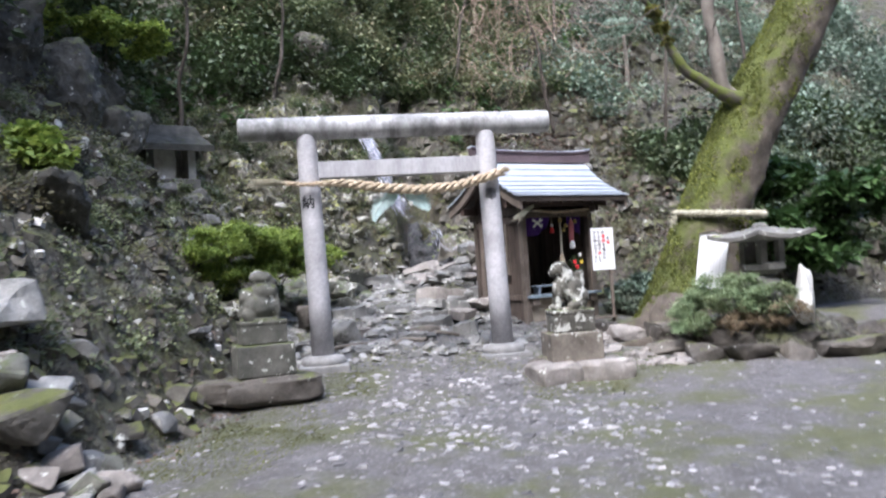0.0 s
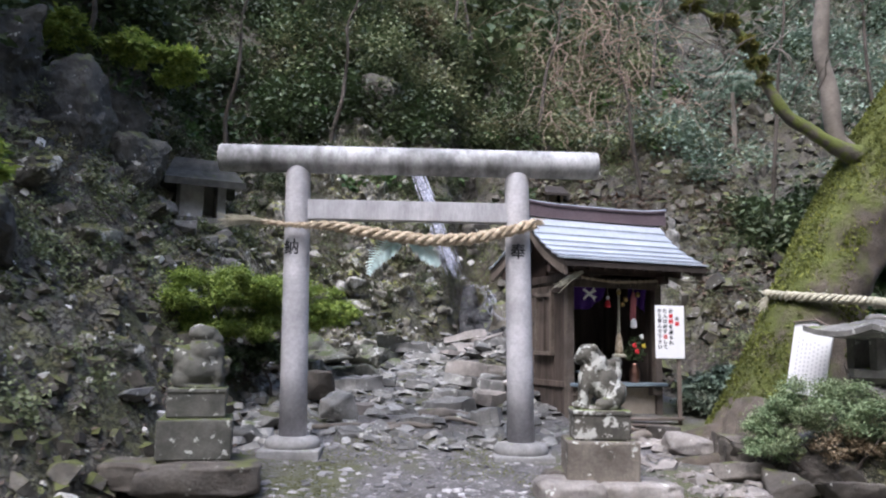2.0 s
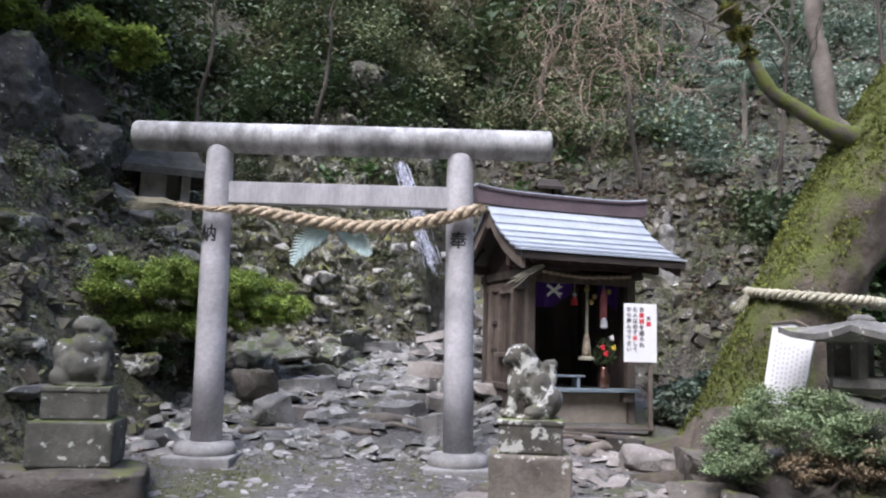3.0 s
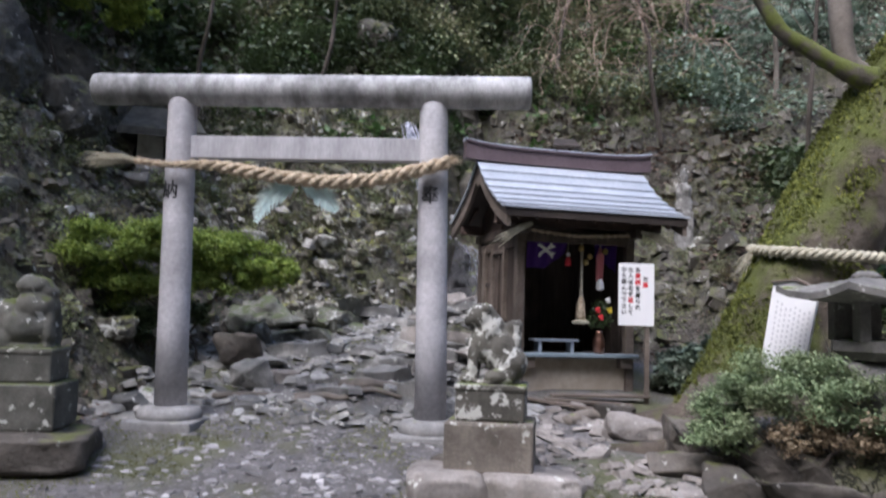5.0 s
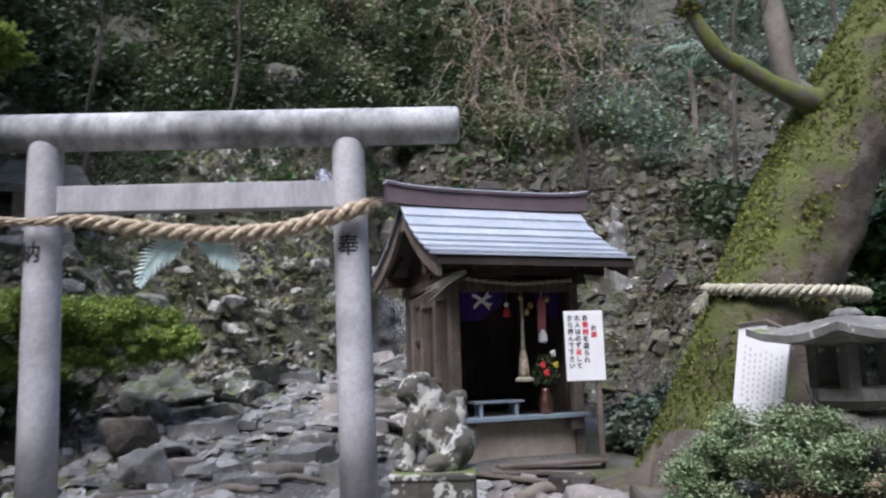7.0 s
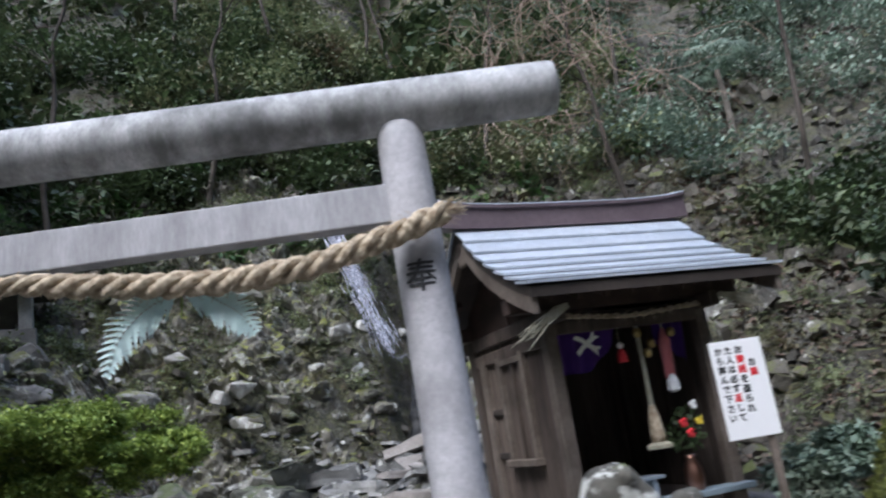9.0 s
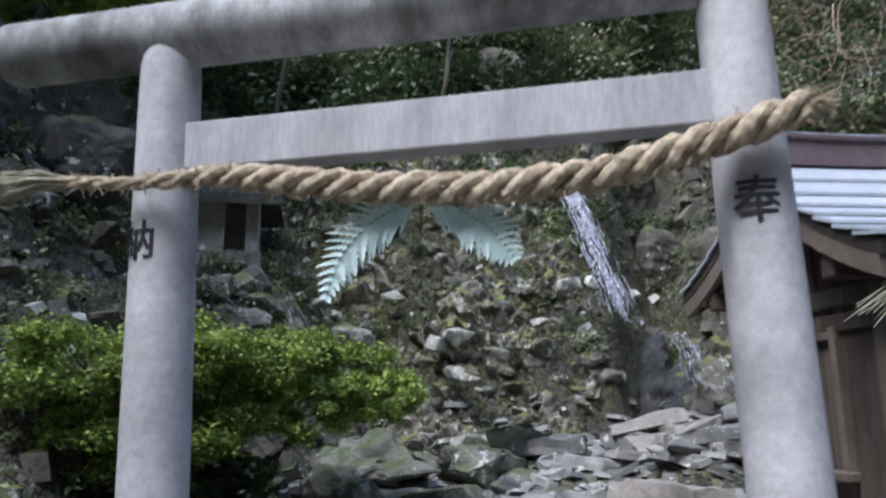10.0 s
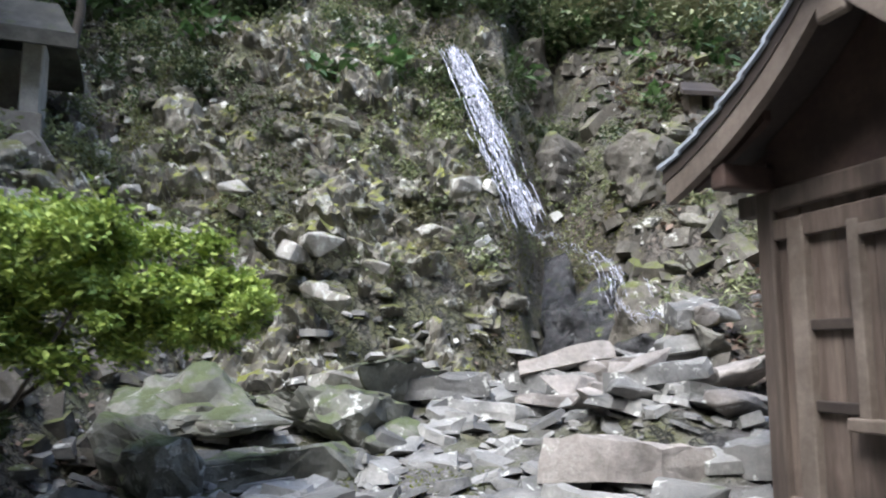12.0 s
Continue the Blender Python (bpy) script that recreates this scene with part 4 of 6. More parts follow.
# ---- guardian dog statues ----


def dog_mesh(seed, flip=1, mossy=False):
    """A worn seated guardian dog, in one mesh."""
    bm = bmesh.new()
    lumps = [((-0.09, 0, 0.51), (0.115, 0.125, 0.11)), ((-0.17, 0, 0.48), (0.07, 0.085, 0.065)), ((-0.03, 0, 0.42), (0.11, 0.12, 0.13)), ((-0.08, 0, 0.3), (0.11, 0.12, 0.16)),
             ((0.05, 0, 0.25), (0.14, 0.13, 0.18)), ((0.12, 0, 0.15), (0.14, 0.15, 0.15)), ((0.17, 0, 0.36), (0.055, 0.06, 0.1)), ((0.16, 0, 0.44), (0.065, 0.06, 0.055)),
             ((-0.15, 0.075, 0.15), (0.045, 0.045, 0.16)), ((-0.15, -0.075, 0.15), (0.045, 0.045, 0.16)), ((-0.18, 0.075, 0.03), (0.065, 0.055, 0.035)), ((-0.18, -0.075, 0.03), (0.065, 0.055, 0.035)),
             ((0.06, 0.13, 0.06), (0.12, 0.05, 0.06)), ((0.06, -0.13, 0.06), (0.12, 0.05, 0.06)), ((0, 0, 0.01), (0.22, 0.17, 0.025)), ((-0.05, 0.1, 0.57), (0.035, 0.03, 0.045)), ((-0.05, -0.1, 0.57), (0.035, 0.03, 0.045))]
    if mossy:
        lumps = [((0.02, 0, 0.16), (0.22, 0.19, 0.18)), ((-0.05, 0, 0.33), (0.17, 0.16, 0.17)), ((-0.02, 0, 0.5), (0.14, 0.14, 0.09)), ((0.14, 0, 0.28), (0.11, 0.13, 0.13)), ((-0.17, 0.07, 0.14), (0.06, 0.06, 0.16)), ((-0.17, -0.07, 0.14), (0.06, 0.06, 0.16)), ((0, 0, 0.01), (0.25, 0.19, 0.03)), ((0.16, 0.1, 0.08), (0.09, 0.07, 0.09)), ((0.14, -0.11, 0.08), (0.1, 0.06, 0.09)), ((-0.13, 0.0, 0.45), (0.08, 0.1, 0.07))]
    for c, r in lumps:
        own = bmesh.new()
        bmesh.ops.create_icosphere(own, subdivisions=3, radius=1)
        bmesh.ops.scale(own, vec=r, verts=own.verts)
        bmesh.ops.translate(own, vec=c, verts=own.verts)
        merge(bm, own)
    for v in bm.verts:
        d = noise.noise(v.co * 9 + Vector((seed, 0, 0))) * 0.022 + noise.noise(v.co * 26 + Vector((seed, 3, 0))) * 0.01
        v.co += v.co.normalized() * d
        v.co.x *= flip
    bmesh.ops.recalc_face_normals(bm, faces=bm.faces)
    return bm


def guardian(at, turn, material, base_material, flip, label, seed, moss_cap):
    x, y, z = at
    dog = solid("guardian_dog_statue", dog_mesh(seed, flip, moss_cap), material, label, "statue", smooth=True, group="guardian dogs")
    dog.matrix_world = pose(x, y, z + 0.62, 0, 0, turn)
    mod = dog.modifiers.new("remesh", "REMESH")
    mod.mode, mod.voxel_size, mod.use_smooth_shade = "VOXEL", 0.014, True
    ped = thing("stone_pedestal", "stepped stone pedestal with lichen stains under a statue", "pedestal", (x, y, z), turn, "guardian dogs")
    part("plinth_block", box((0.66, 0.58, 0.37), (0, 0, 0.165), 0.02), base_material, ped)
    bm = box((0.52, 0.44, 0.27), (0, 0, 0.487), 0.018)
    part("upper_block", bm, material, ped, "block with pale lichen")
    part("lip", box((0.54, 0.46, 0.05), (0, 0, 0.6), 0.015), material, ped)
    return ped


guardian((3.17, 9.58, 0.41), -5, M_STATUE, M_PEDESTAL, 1, "worn stone guardian dog with white lichen patches", 1, False)
guardian((-0.62, 9.65, 0.56), 12, M_MOSSY, M_MOSSY, -1, "worn mossy stone guardian dog beside the gate", 4, True)


def lying_stone(name, size, at, turn, material, label, seed, tilt=(0, 0), group=""):
    flat = size[2] < 0.45 * min(size[0], size[1]) and "slab" in name
    worn = name == "footing_stone"
    ob = solid(name, slab_mesh(size, seed) if flat else cobble(size, seed, 0.42) if worn else boulder(size, seed, 1.3 if name == "path_boulder" else 0.6), material, label, "stone", smooth=worn, group=group)
    ob.matrix_world = pose(*at, tilt[0], tilt[1], turn)
    return ob


lying_stone("footing_stone", (0.58, 0.6, 0.36), (2.84, 9.42, 0.24), 5, M_FOOTING, "rounded pinkish footing stone under the pedestal", 11, group="footing stones")
lying_stone("footing_stone", (0.74, 0.6, 0.36), (3.46, 9.42, 0.24), -6, M_FOOTING, "long pale pinkish footing stone under the pedestal", 17, group="footing stones")
lying_stone("footing_stone", (0.9, 0.5, 0.4), (3.15, 9.8, 0.25), 0, M_EDGE, "grey footing stone behind the pedestal", 13, group="footing stones")
lying_stone("footing_stone", (1.15, 0.85, 0.32), (-0.58, 9.6, 0.38), 12, M_EDGE, "flat mossy footing stone under the pedestal", 14, group="footing stones")
lying_stone("footing_stone", (0.6, 0.4, 0.25), (-1.1, 9.4, 0.42), -15, M_EDGE, "long mossy stone beside the pedestal", 15, group="footing stones")

# ---- great tree with lantern ----


LIMB_A = [(7.05, 11.65, 4.1), (6.72, 11.6, 4.22), (6.4, 11.6, 4.42), (6.12, 11.6, 4.6), (5.86, 11.6, 5.02), (5.68, 11.6, 5.48), (5.45, 11.6, 5.78), (4.9, 11.6, 6.06), (4.3, 11.7, 6.5)]
LIMB_B = [(6.95, 11.7, 4.2), (6.8, 11.7, 4.4), (6.74, 11.7, 5.0), (6.66, 11.7, 5.6), (6.72, 11.7, 6.6), (6.6, 11.8, 7.8)]


def great_tree():
    t = thing("great_tree", "huge leaning mossy tree trunk with two bare limbs", "tree", (0, 0, 0))
    spine = [(5.75, 11.7, -0.2, 1.08), (5.85, 11.7, 0.19, 0.92), (6.0, 11.7, 0.78, 0.75), (6.26, 11.72, 1.58, 0.6), (6.54, 11.75, 2.29, 0.55), (6.91, 11.8, 3.05, 0.52), (7.42, 11.85, 3.91, 0.5), (7.95, 11.9, 4.7, 0.48), (8.65, 11.95, 5.75, 0.45), (9.45, 12.0, 6.9, 0.42), (10.0, 12.1, 8.3, 0.36), (10.35, 12.2, 10.5, 0.2)]
    pts = smooth_path(spine, 110)
    part("trunk", tube([Vector(p[:3]) for p in pts], [p[3] for p in pts], 72, rough=0.13), M_BARK, t, "moss-covered trunk", smooth=True)
    np.random.seed(71)
    k, a = np.random.randint(8, 92, 42000), np.random.uniform(3.0, 7.2, 42000)
    keep = fractal(a * 0.9, pts[k, 2], 0.35, 73) + 0.5 * np.cos(a - 6.3) > 0.02
    k, a = k[keep], a[keep]
    along = np.gradient(pts[:, :3], axis=0)
    along /= np.linalg.norm(along, axis=1)[:, None]
    side = np.cross(along, [0, 1, 0])
    side /= np.linalg.norm(side, axis=1)[:, None]
    fore = np.cross(along, side)
    out = side[k] * -np.cos(a + math.pi)[:, None] + fore[k] * np.sin(a + math.pi)[:, None]
    spot = pts[k, :3] + along[k] * np.random.uniform(-0.07, 0.07, len(k))[:, None] + out * (pts[k, 3] * np.random.uniform(0.99, 1.07, len(k)))[:, None]
    moss = mass("moss", [LEAF], turns(len(k), 3.1) * np.random.uniform(0.02, 0.06, len(k))[:, None, None], spot, M_TREEMOSS, "", "")
    for key in ("category", "label"):
        if key in moss:
            del moss[key]
    moss.parent = t
    limb = smooth_path(LIMB_A, 40)
    part("limb", tube([Vector(p) for p in limb], np.interp(np.linspace(0, 1, 40), [0, 0.15, 0.5, 1], [0.17, 0.09, 0.065, 0.02]), 12, rough=0.3), M_LIMB, t, "mossy limb", smooth=True)
    limb = smooth_path(LIMB_B, 30)
    part("limb", tube([Vector(p) for p in limb], np.linspace(0.13, 0.07, 30), 12, rough=0.25), M_TWIG, t, "bare grey limb", smooth=True)
    rng = random.Random(5)
    for k in range(26):
        p = Vector((rng.uniform(4.4, 6.6), 11.65, 0))
        p.z = 4.9 + (6.3 - p.x) * 0.6 + rng.uniform(-0.1, 0.3)
        d = Vector((rng.uniform(-1, 0.6), rng.uniform(-0.6, 0.6), rng.uniform(-0.5, 1))).normalized()
        line = [p]
        for j in range(5):
            d = (d + Vector((rng.uniform(-0.4, 0.4), rng.uniform(-0.4, 0.4), rng.uniform(-0.4, 0.3)))).normalized()
            line.append(line[-1] + d * rng.uniform(0.12, 0.28))
        part("twig", tube(line, [0.014, 0.011, 0.009, 0.007, 0.005, 0.002], 5), M_TWIG, t)
    for a, ln in ((192, 1.25), (178, 0.9), (205, 1.5), (235, 1.2), (265, 1.3), (170, 1.2), (300, 1.3)):
        a = radians(a)
        c = Vector((6.1, 11.6, 0))
        line = []
        for k in range(8):
            f = k / 7
            q = c + Vector((math.cos(a + 0.25 * math.sin(3 * f)), math.sin(a + 0.25 * math.sin(3 * f)), 0)) * (0.6 + ln * f)
            q.z = max(gz(q.x, q.y) - 0.02, 0.62 * (1 - f) ** 2 + 0.2)
            line.append(q)
        part("root", tube(line, [0.3 * (1 - k / 8.5) for k in range(8)], 12, rough=0.35), M_ROOT, t, smooth=True)


great_tree()

tr = thing("trunk_straw_rope", "bleached straw rope tied round the great tree", "rope", (0, 0, 0))
ring = []
for k in range(26):
    a = radians(175 + k * 7.6)
    ring.append((6.55 + 0.7 * math.cos(a), 11.74 + 0.7 * math.sin(a), 2.32 - 0.05 * math.sin(k * 0.126) - 0.0045 * k))
twisted(tr, ring[::3] + [ring[-1]], lambda f: 0.052, 3, 4.5, M_PALESTRAW, fuzz=120, seed=9)
straw_tail(tr, ring[1], (5.68, 11.6, 2.1), 30, 0.07, M_PALESTRAW, 11)


def plaque():
    p = thing("tree_name_board", "slanting white wooden board with faint writing by the tree", "sign", (5.67, 10.98, 1.2), 0)
    u, up = Vector((0.28, -0.29, -0.06)).normalized(), Vector((0.085, -0.1, 0.74)).normalized()
    n = u.cross(up).normalized()
    m = Matrix((u, -n, up)).transposed().to_4x4()

    def laid(bm):
        bmesh.ops.transform(bm, matrix=m, verts=bm.verts)
        return bm

    bm = bmesh.new()
    f = bm.faces.new([bm.verts.new((x, 0, z)) for x, z in ((0, -0.05), (0.4, -0.05), (0.42, 0.72), (0.21, 0.79), (0.0, 0.74))])
    ext = bmesh.ops.extrude_face_region(bm, geom=[f])
    bmesh.ops.translate(bm, vec=(0, 0.035, 0), verts=[v for v in ext["geom"] if isinstance(v, bmesh.types.BMVert)])
    bmesh.ops.recalc_face_normals(bm, faces=bm.faces)
    part("board", laid(bm), M_WHITE, p)
    part("cap", laid(box((0.24, 0.07, 0.02), (0.1, 0.012, 0.775), 0.004, (0, -13, 0))), M_WOODX, p)
    part("cap", laid(box((0.24, 0.07, 0.02), (0.32, 0.012, 0.765), 0.004, (0, 18, 0))), M_WOODX, p)
    grey = plain("faded_ink", (0.58, 0.58, 0.6))
    rg = random.Random(4)
    for k in range(8):
        z = rg.uniform(0.5, 0.58)
        for j in range(rg.randrange(7, 11)):
            b = box((0.018, 0.003, rg.uniform(0.022, 0.034)), (0.37 - k * 0.043, -0.0015, z - j * 0.05), 0)
            part("writing_mark", laid(b), grey, p)
    part("title_mark", laid(box((0.2, 0.003, 0.025), (0.21, -0.0015, 0.66), 0)), grey, p)
    part("stake", laid(box((0.06, 0.04, 1.0), (0.2, 0.06, -0.1), 0.005)), M_WOODX, p)


plaque()


def hexa(profile, sides=6, twist=0.0):
    bm = lathe(profile, sides)
    bmesh.ops.rotate(bm, matrix=Euler((0, 0, twist)).to_matrix(), verts=bm.verts)
    return bm


def stone_lantern(x, y, z):
    s = thing("stone_lantern", "grey granite garden lantern with broad mossy cap", "lantern", (x, y, z), 10)
    part("foot", stone((0.55, 0.5, 0.7), 31, 22), M_LANTERN, s).location = (0, 0, 0.3)
    part("middle_slab", hexa([(0.2, 0.55), (0.3, 0.62), (0.3, 0.7), (0.2, 0.72)]), M_LANTERN, s)
    for a in range(4):
        c = Vector((0.16 * (1 if a % 2 else -1), 0.16 * (1 if a > 1 else -1), 0.86))
        part("fire_box_post", box((0.1, 0.1, 0.32), c, 0.01), M_LANTERN, s)
    part("fire_box_back", box((0.3, 0.05, 0.3), (0, 0.15, 0.86), 0.005), M_LANTERN, s)
    part("cap", curved_cap(0.5, 1.03), M_LANTERN, s, "broad mossy stone cap with raised corners")
    part("finial", lathe([(0.12, 1.2), (0.11, 1.24), (0.06, 1.27)], 12), M_LANTERN, s, smooth=True)


def curved_cap(half, z):
    """A square stone cap: a low hump above a thick rim that lifts towards the corners."""
    bm = bmesh.new()
    n = 14
    sheets = []
    for top in (True, False):
        rows = []
        for j in range(n + 1):
            row = []
            for i in range(n + 1):
                u, v = 2 * i / n - 1, 2 * j / n - 1
                d = max(abs(u), abs(v))
                lift = 0.07 * (u * v) ** 2
                h = z + 0.055 + 0.16 * (1 - d) ** 0.7 * (1 - 0.35 * d) if top else z - 0.03 * (1 - d)
                jit = 0.008 * noise.noise(Vector((u * 4, v * 4, h * 3)))
                row.append(bm.verts.new((u * half, v * half, h + lift + jit)))
            rows.append(row)
        for a, b in zip(rows, rows[1:]):
            for k in range(n):
                quad = (a[k], a[k + 1], b[k + 1], b[k])
                bm.faces.new(quad if top else quad[::-1])
        sheets.append(rows)
    t, u = sheets
    rim = lambda g: g[0][:-1] + [r[-1] for r in g[:-1]] + g[-1][:0:-1] + [r[0] for r in g[:0:-1]]
    a, b = rim(t), rim(u)
    for k in range(len(a)):
        m = (k + 1) % len(a)
        bm.faces.new((b[k], b[m], a[m], a[k]))
    bmesh.ops.recalc_face_normals(bm, faces=bm.faces)
    return bm


stone_lantern(6.2, 10.05, 0.73)

# ---- stones ----
rng = random.Random(21)
EDGE = [(5.02, 9.5, 0.5, 0.42, 0.42), (5.5, 9.3, 0.8, 0.4, 0.36), (6.1, 9.15, 0.7, 0.5, 0.4), (6.75, 8.95, 0.95, 0.55, 0.45), (7.4, 9.1, 0.65, 0.55, 0.4), (7.7, 9.5, 1.1, 0.8, 0.6), (8.5, 9.6, 1.0, 0.7, 0.5), (4.72, 10.0, 0.6, 0.42, 0.34), (4.6, 10.9, 0.75, 0.5, 0.38), (4.95, 10.4, 0.5, 0.6, 0.7), (5.5, 9.7, 0.8, 0.5, 0.6), (4.4, 11.4, 0.5, 0.4, 0.3), (6.2, 9.6, 0.8, 0.5, 0.6)]
for k, (x, y, a, b, c) in enumerate(EDGE):
    lying_stone("edging_stone", (a, b, c * 0.72), (x, y + 0.1, gz(x, y) + c * 0.16), rng.uniform(-20, 20), M_FOOTING if k in (8,) else M_EDGE, "pale flat-topped stone beside the tree" if k == 8 else "brown-grey stone edging the tree mound", 40 + k, (rng.uniform(-8, 8), rng.uniform(-8, 8)), "edging stones")
for k, (x, y, z, a, c, turn) in enumerate(((-0.3, 15.2, 1.5, 1.1, 0.85, 10), (0.4, 15.5, 1.45, 1.25, 0.95, -18), (1.05, 15.9, 1.6, 1.0, 0.7, 25), (0.3, 14.8, 1.2, 1.1, 0.6, 5), (0.95, 15.3, 1.35, 0.7, 0.5, 40), (-0.3, 14.5, 1.3, 0.8, 0.7, -30))):
    lying_stone("path_boulder", (a * 1.1, a * 0.85, c * 0.55), (x, y, z - 0.11), turn, M_BIGROCK, "grey-green mossy rock ledge beside the path", 711 + k * 3, (-12, 6 * (k % 3) - 6), "ledge rocks")
lying_stone("corner_stone", (0.62, 0.45, 0.5), (0.05, 13.0, 1.02), 10, M_EDGE, "squarish brown stone at the foot of the bush", 712)
lying_stone("standing_stone", (0.6, 0.36, 0.85), (6.5, 9.55, 0.95), 20, M_WHITESTONE, "bright pale pointed stone leaning by the lantern", 61, (0, 28))
bm = bmesh.new()
bmesh.ops.create_uvsphere(bm, u_segments=48, v_segments=20, radius=1)
bmesh.ops.scale(bm, vec=(1.5, 0.95, 0.55), verts=bm.verts)
for v in bm.verts:
    v.co += v.co.normalized() * (0.14 * noise.noise(v.co * 2.5) + 0.05 * noise.noise(v.co * 8))
bmesh.ops.translate(bm, vec=(6.35, 10.35, 0.25), verts=bm.verts)
solid("earth_mound", bm, M_EARTH, "low earth mound at the foot of the tree", "mound", smooth=True, kind="structure")

STEPS = [  # x, y, z, length, depth, thickness, turn
    (2.35, 14.3, 1.26, 1.05, 0.5, 0.26, 3), (2.1, 13.65, 1.12, 0.55, 0.4, 0.2, -4), (2.6, 13.75, 1.15, 0.5, 0.4, 0.22, 8), (1.55, 13.9, 1.05, 0.8, 0.45, 0.14, 20), (3.2, 14.3, 1.25, 0.6, 0.5, 0.26, -25), (2.3, 15.7, 1.66, 1.15, 0.4, 0.13, 16),
    (1.65, 15.6, 1.56, 0.9, 0.4, 0.12, -8), (2.85, 15.5, 1.72, 0.9, 0.4, 0.12, 35), (3.1, 15.9, 1.78, 0.7, 0.4, 0.14, 20), (2.2, 16.3, 1.7, 0.9, 0.5, 0.16, -12), (2.75, 16.3, 1.85, 0.9, 0.4, 0.12, 5),
    (1.0, 14.1, 1.25, 0.4, 0.3, 0.14, 40), (1.9, 12.6, 0.8, 0.75, 0.45, 0.2, -5), (1.45, 11.9, 0.62, 0.5, 0.35, 0.12, 30), (2.3, 12.1, 0.72, 0.6, 0.4, 0.2, -40),
    (0.7, 12.6, 0.75, 0.6, 0.35, 0.16, 18), (0.25, 13.1, 0.95, 0.7, 0.4, 0.26, -10), (0.45, 12.2, 0.8, 0.5, 0.3, 0.42, 30), (0.55, 13.8, 1.1, 0.8, 0.4, 0.2, 5), (1.3, 15.9, 1.6, 1.0, 0.5, 0.18, -6), (2.95, 13.4, 1.05, 0.5, 0.4, 0.26, 40),
    (3.05, 15.0, 1.55, 0.6, 0.4, 0.1, 60), (2.6, 13.6, 1.05, 0.5, 0.4, 0.2, 10), (2.6, 15.1, 1.5, 0.9, 0.35, 0.09, 28), (1.9, 13.2, 0.95, 0.8, 0.4, 0.15, -14), (2.45, 12.9, 0.9, 0.6, 0.4, 0.2, 30), (0.9, 16.0, 1.65, 0.7, 0.45, 0.2, 12),
]
for k, (x, y, z, a, b, c, turn) in enumerate(STEPS):
    lying_stone("path_slab", (a, b, c * 0.85), (x, y, min(max(z, gz(x, y) + c * 0.2), gz(x, y) + c * 0.45)), turn, M_SLAB if k % 5 else M_FOOTING, "flat broken slate slab on the rocky path", 80 + k, (rng.uniform(-7, 7), rng.uniform(-7, 7)), "path slabs")
for k, (x, y, a, b, t1, t2) in enumerate(((4.2, 11.95, 0.95, 0.14, 8, 3), (3.95, 11.75, 0.9, 0.1, -30, 4), (4.35, 12.15, 1.1, 0.16, 12, 0))):
    ob = solid("loose_plank", box((a, b, 0.03), (0, 0, 0), 0.005), M_WOODX, "weathered plank lying before the shrine", "plank", group="loose planks")
    ob.matrix_world = pose(x, y, gz(x, y) + 0.035 + 0.012 * k, 0, t2, t1)
for k in range(22):
    x, y = rng.uniform(2.2, 3.5), rng.uniform(14.9, 16.6)
    a = rng.uniform(0.35, 0.95)
    lying_stone("pile_slab", (a, a * rng.uniform(0.35, 0.6), rng.uniform(0.09, 0.2)), (x, y, gz(x, y) + rng.uniform(0.06, 0.24)), rng.uniform(-10, 70), M_FOOTING if k % 3 else M_SLAB, "pale tilted slab in a pile behind the shrine", 500 + k, (rng.uniform(-22, 14), rng.uniform(-16, 16)), "pile slabs")
for k, (pts, r) in enumerate((([(1.1, 11.5), (1.35, 11.75), (1.6, 11.7), (1.85, 11.95), (2.2, 11.9)], 0.05), ([(1.5, 12.2), (1.75, 12.1), (2.0, 12.35), (2.3, 12.3)], 0.09), ([(3.9, 11.3), (4.2, 11.5), (4.6, 11.4), (4.9, 11.2)], 0.06), ([(0.2, 11.7), (0.6, 11.65), (0.9, 11.85), (1.2, 11.8)], 0.04))):
    line = smooth_path([(x, y, gz(x, y) + 0.02 + 0.03 * (j % 2)) for j, (x, y) in enumerate(pts)], 20)
    solid("surface_root", tube([Vector(p) for p in line], [r * (1 - 0.5 * j / 20) for j in range(20)], 9, rough=0.4, seed=k), M_TWIG, "gnarled root lying across the path", "root", smooth=True, group="surface roots")

for k in range(34):
    x, y = rng.uniform(-2.7, -1.45), rng.uniform(4.4, 7.3)
    a = rng.uniform(0.16, 0.5)
    lying_stone("piled_stone", (a, a * rng.uniform(0.6, 0.95), a * rng.uniform(0.4, 0.75)), (x, y, gz(x, y) + a * 0.15), rng.uniform(0, 180), (M_FOOTING, M_SLAB, M_BIGROCK)[k % 3], "grey broken stone in a pile at the slope foot", 800 + k, (rng.uniform(-25, 25), rng.uniform(-25, 25)), "piled stones")
LEFT = [(-2.3, 6.6, 0.8), (-1.9, 6.9, 0.5), (-2.6, 7.2, 0.8), (-1.75, 7.6, 0.35), (-2.2, 7.9, 0.5), (-1.55, 8.3, 0.4), (-2.0, 6.2, 0.45), (-2.7, 6.1, 0.6), (-1.45, 10.2, 0.4), (-0.7, 10.6, 0.35), (-0.45, 11.3, 0.5), (-0.3, 11.8, 0.45), (-1.5, 9.0, 0.4), (-1.7, 6.0, 0.4), (-2.1, 5.7, 0.5), (-2.5, 5.5, 0.55)]
for k, (x, y, a) in enumerate(LEFT):
    lying_stone("hillside_stone", (a, a * 0.8, a * 0.45), (x, y, gz(x, y) + a * 0.12), rng.uniform(0, 180), M_SLAB if k % 3 else M_ROCK, "loose angular stone at the foot of the slope", 150 + k, (rng.uniform(-20, 20), rng.uniform(-20, 20)), "slope stones")
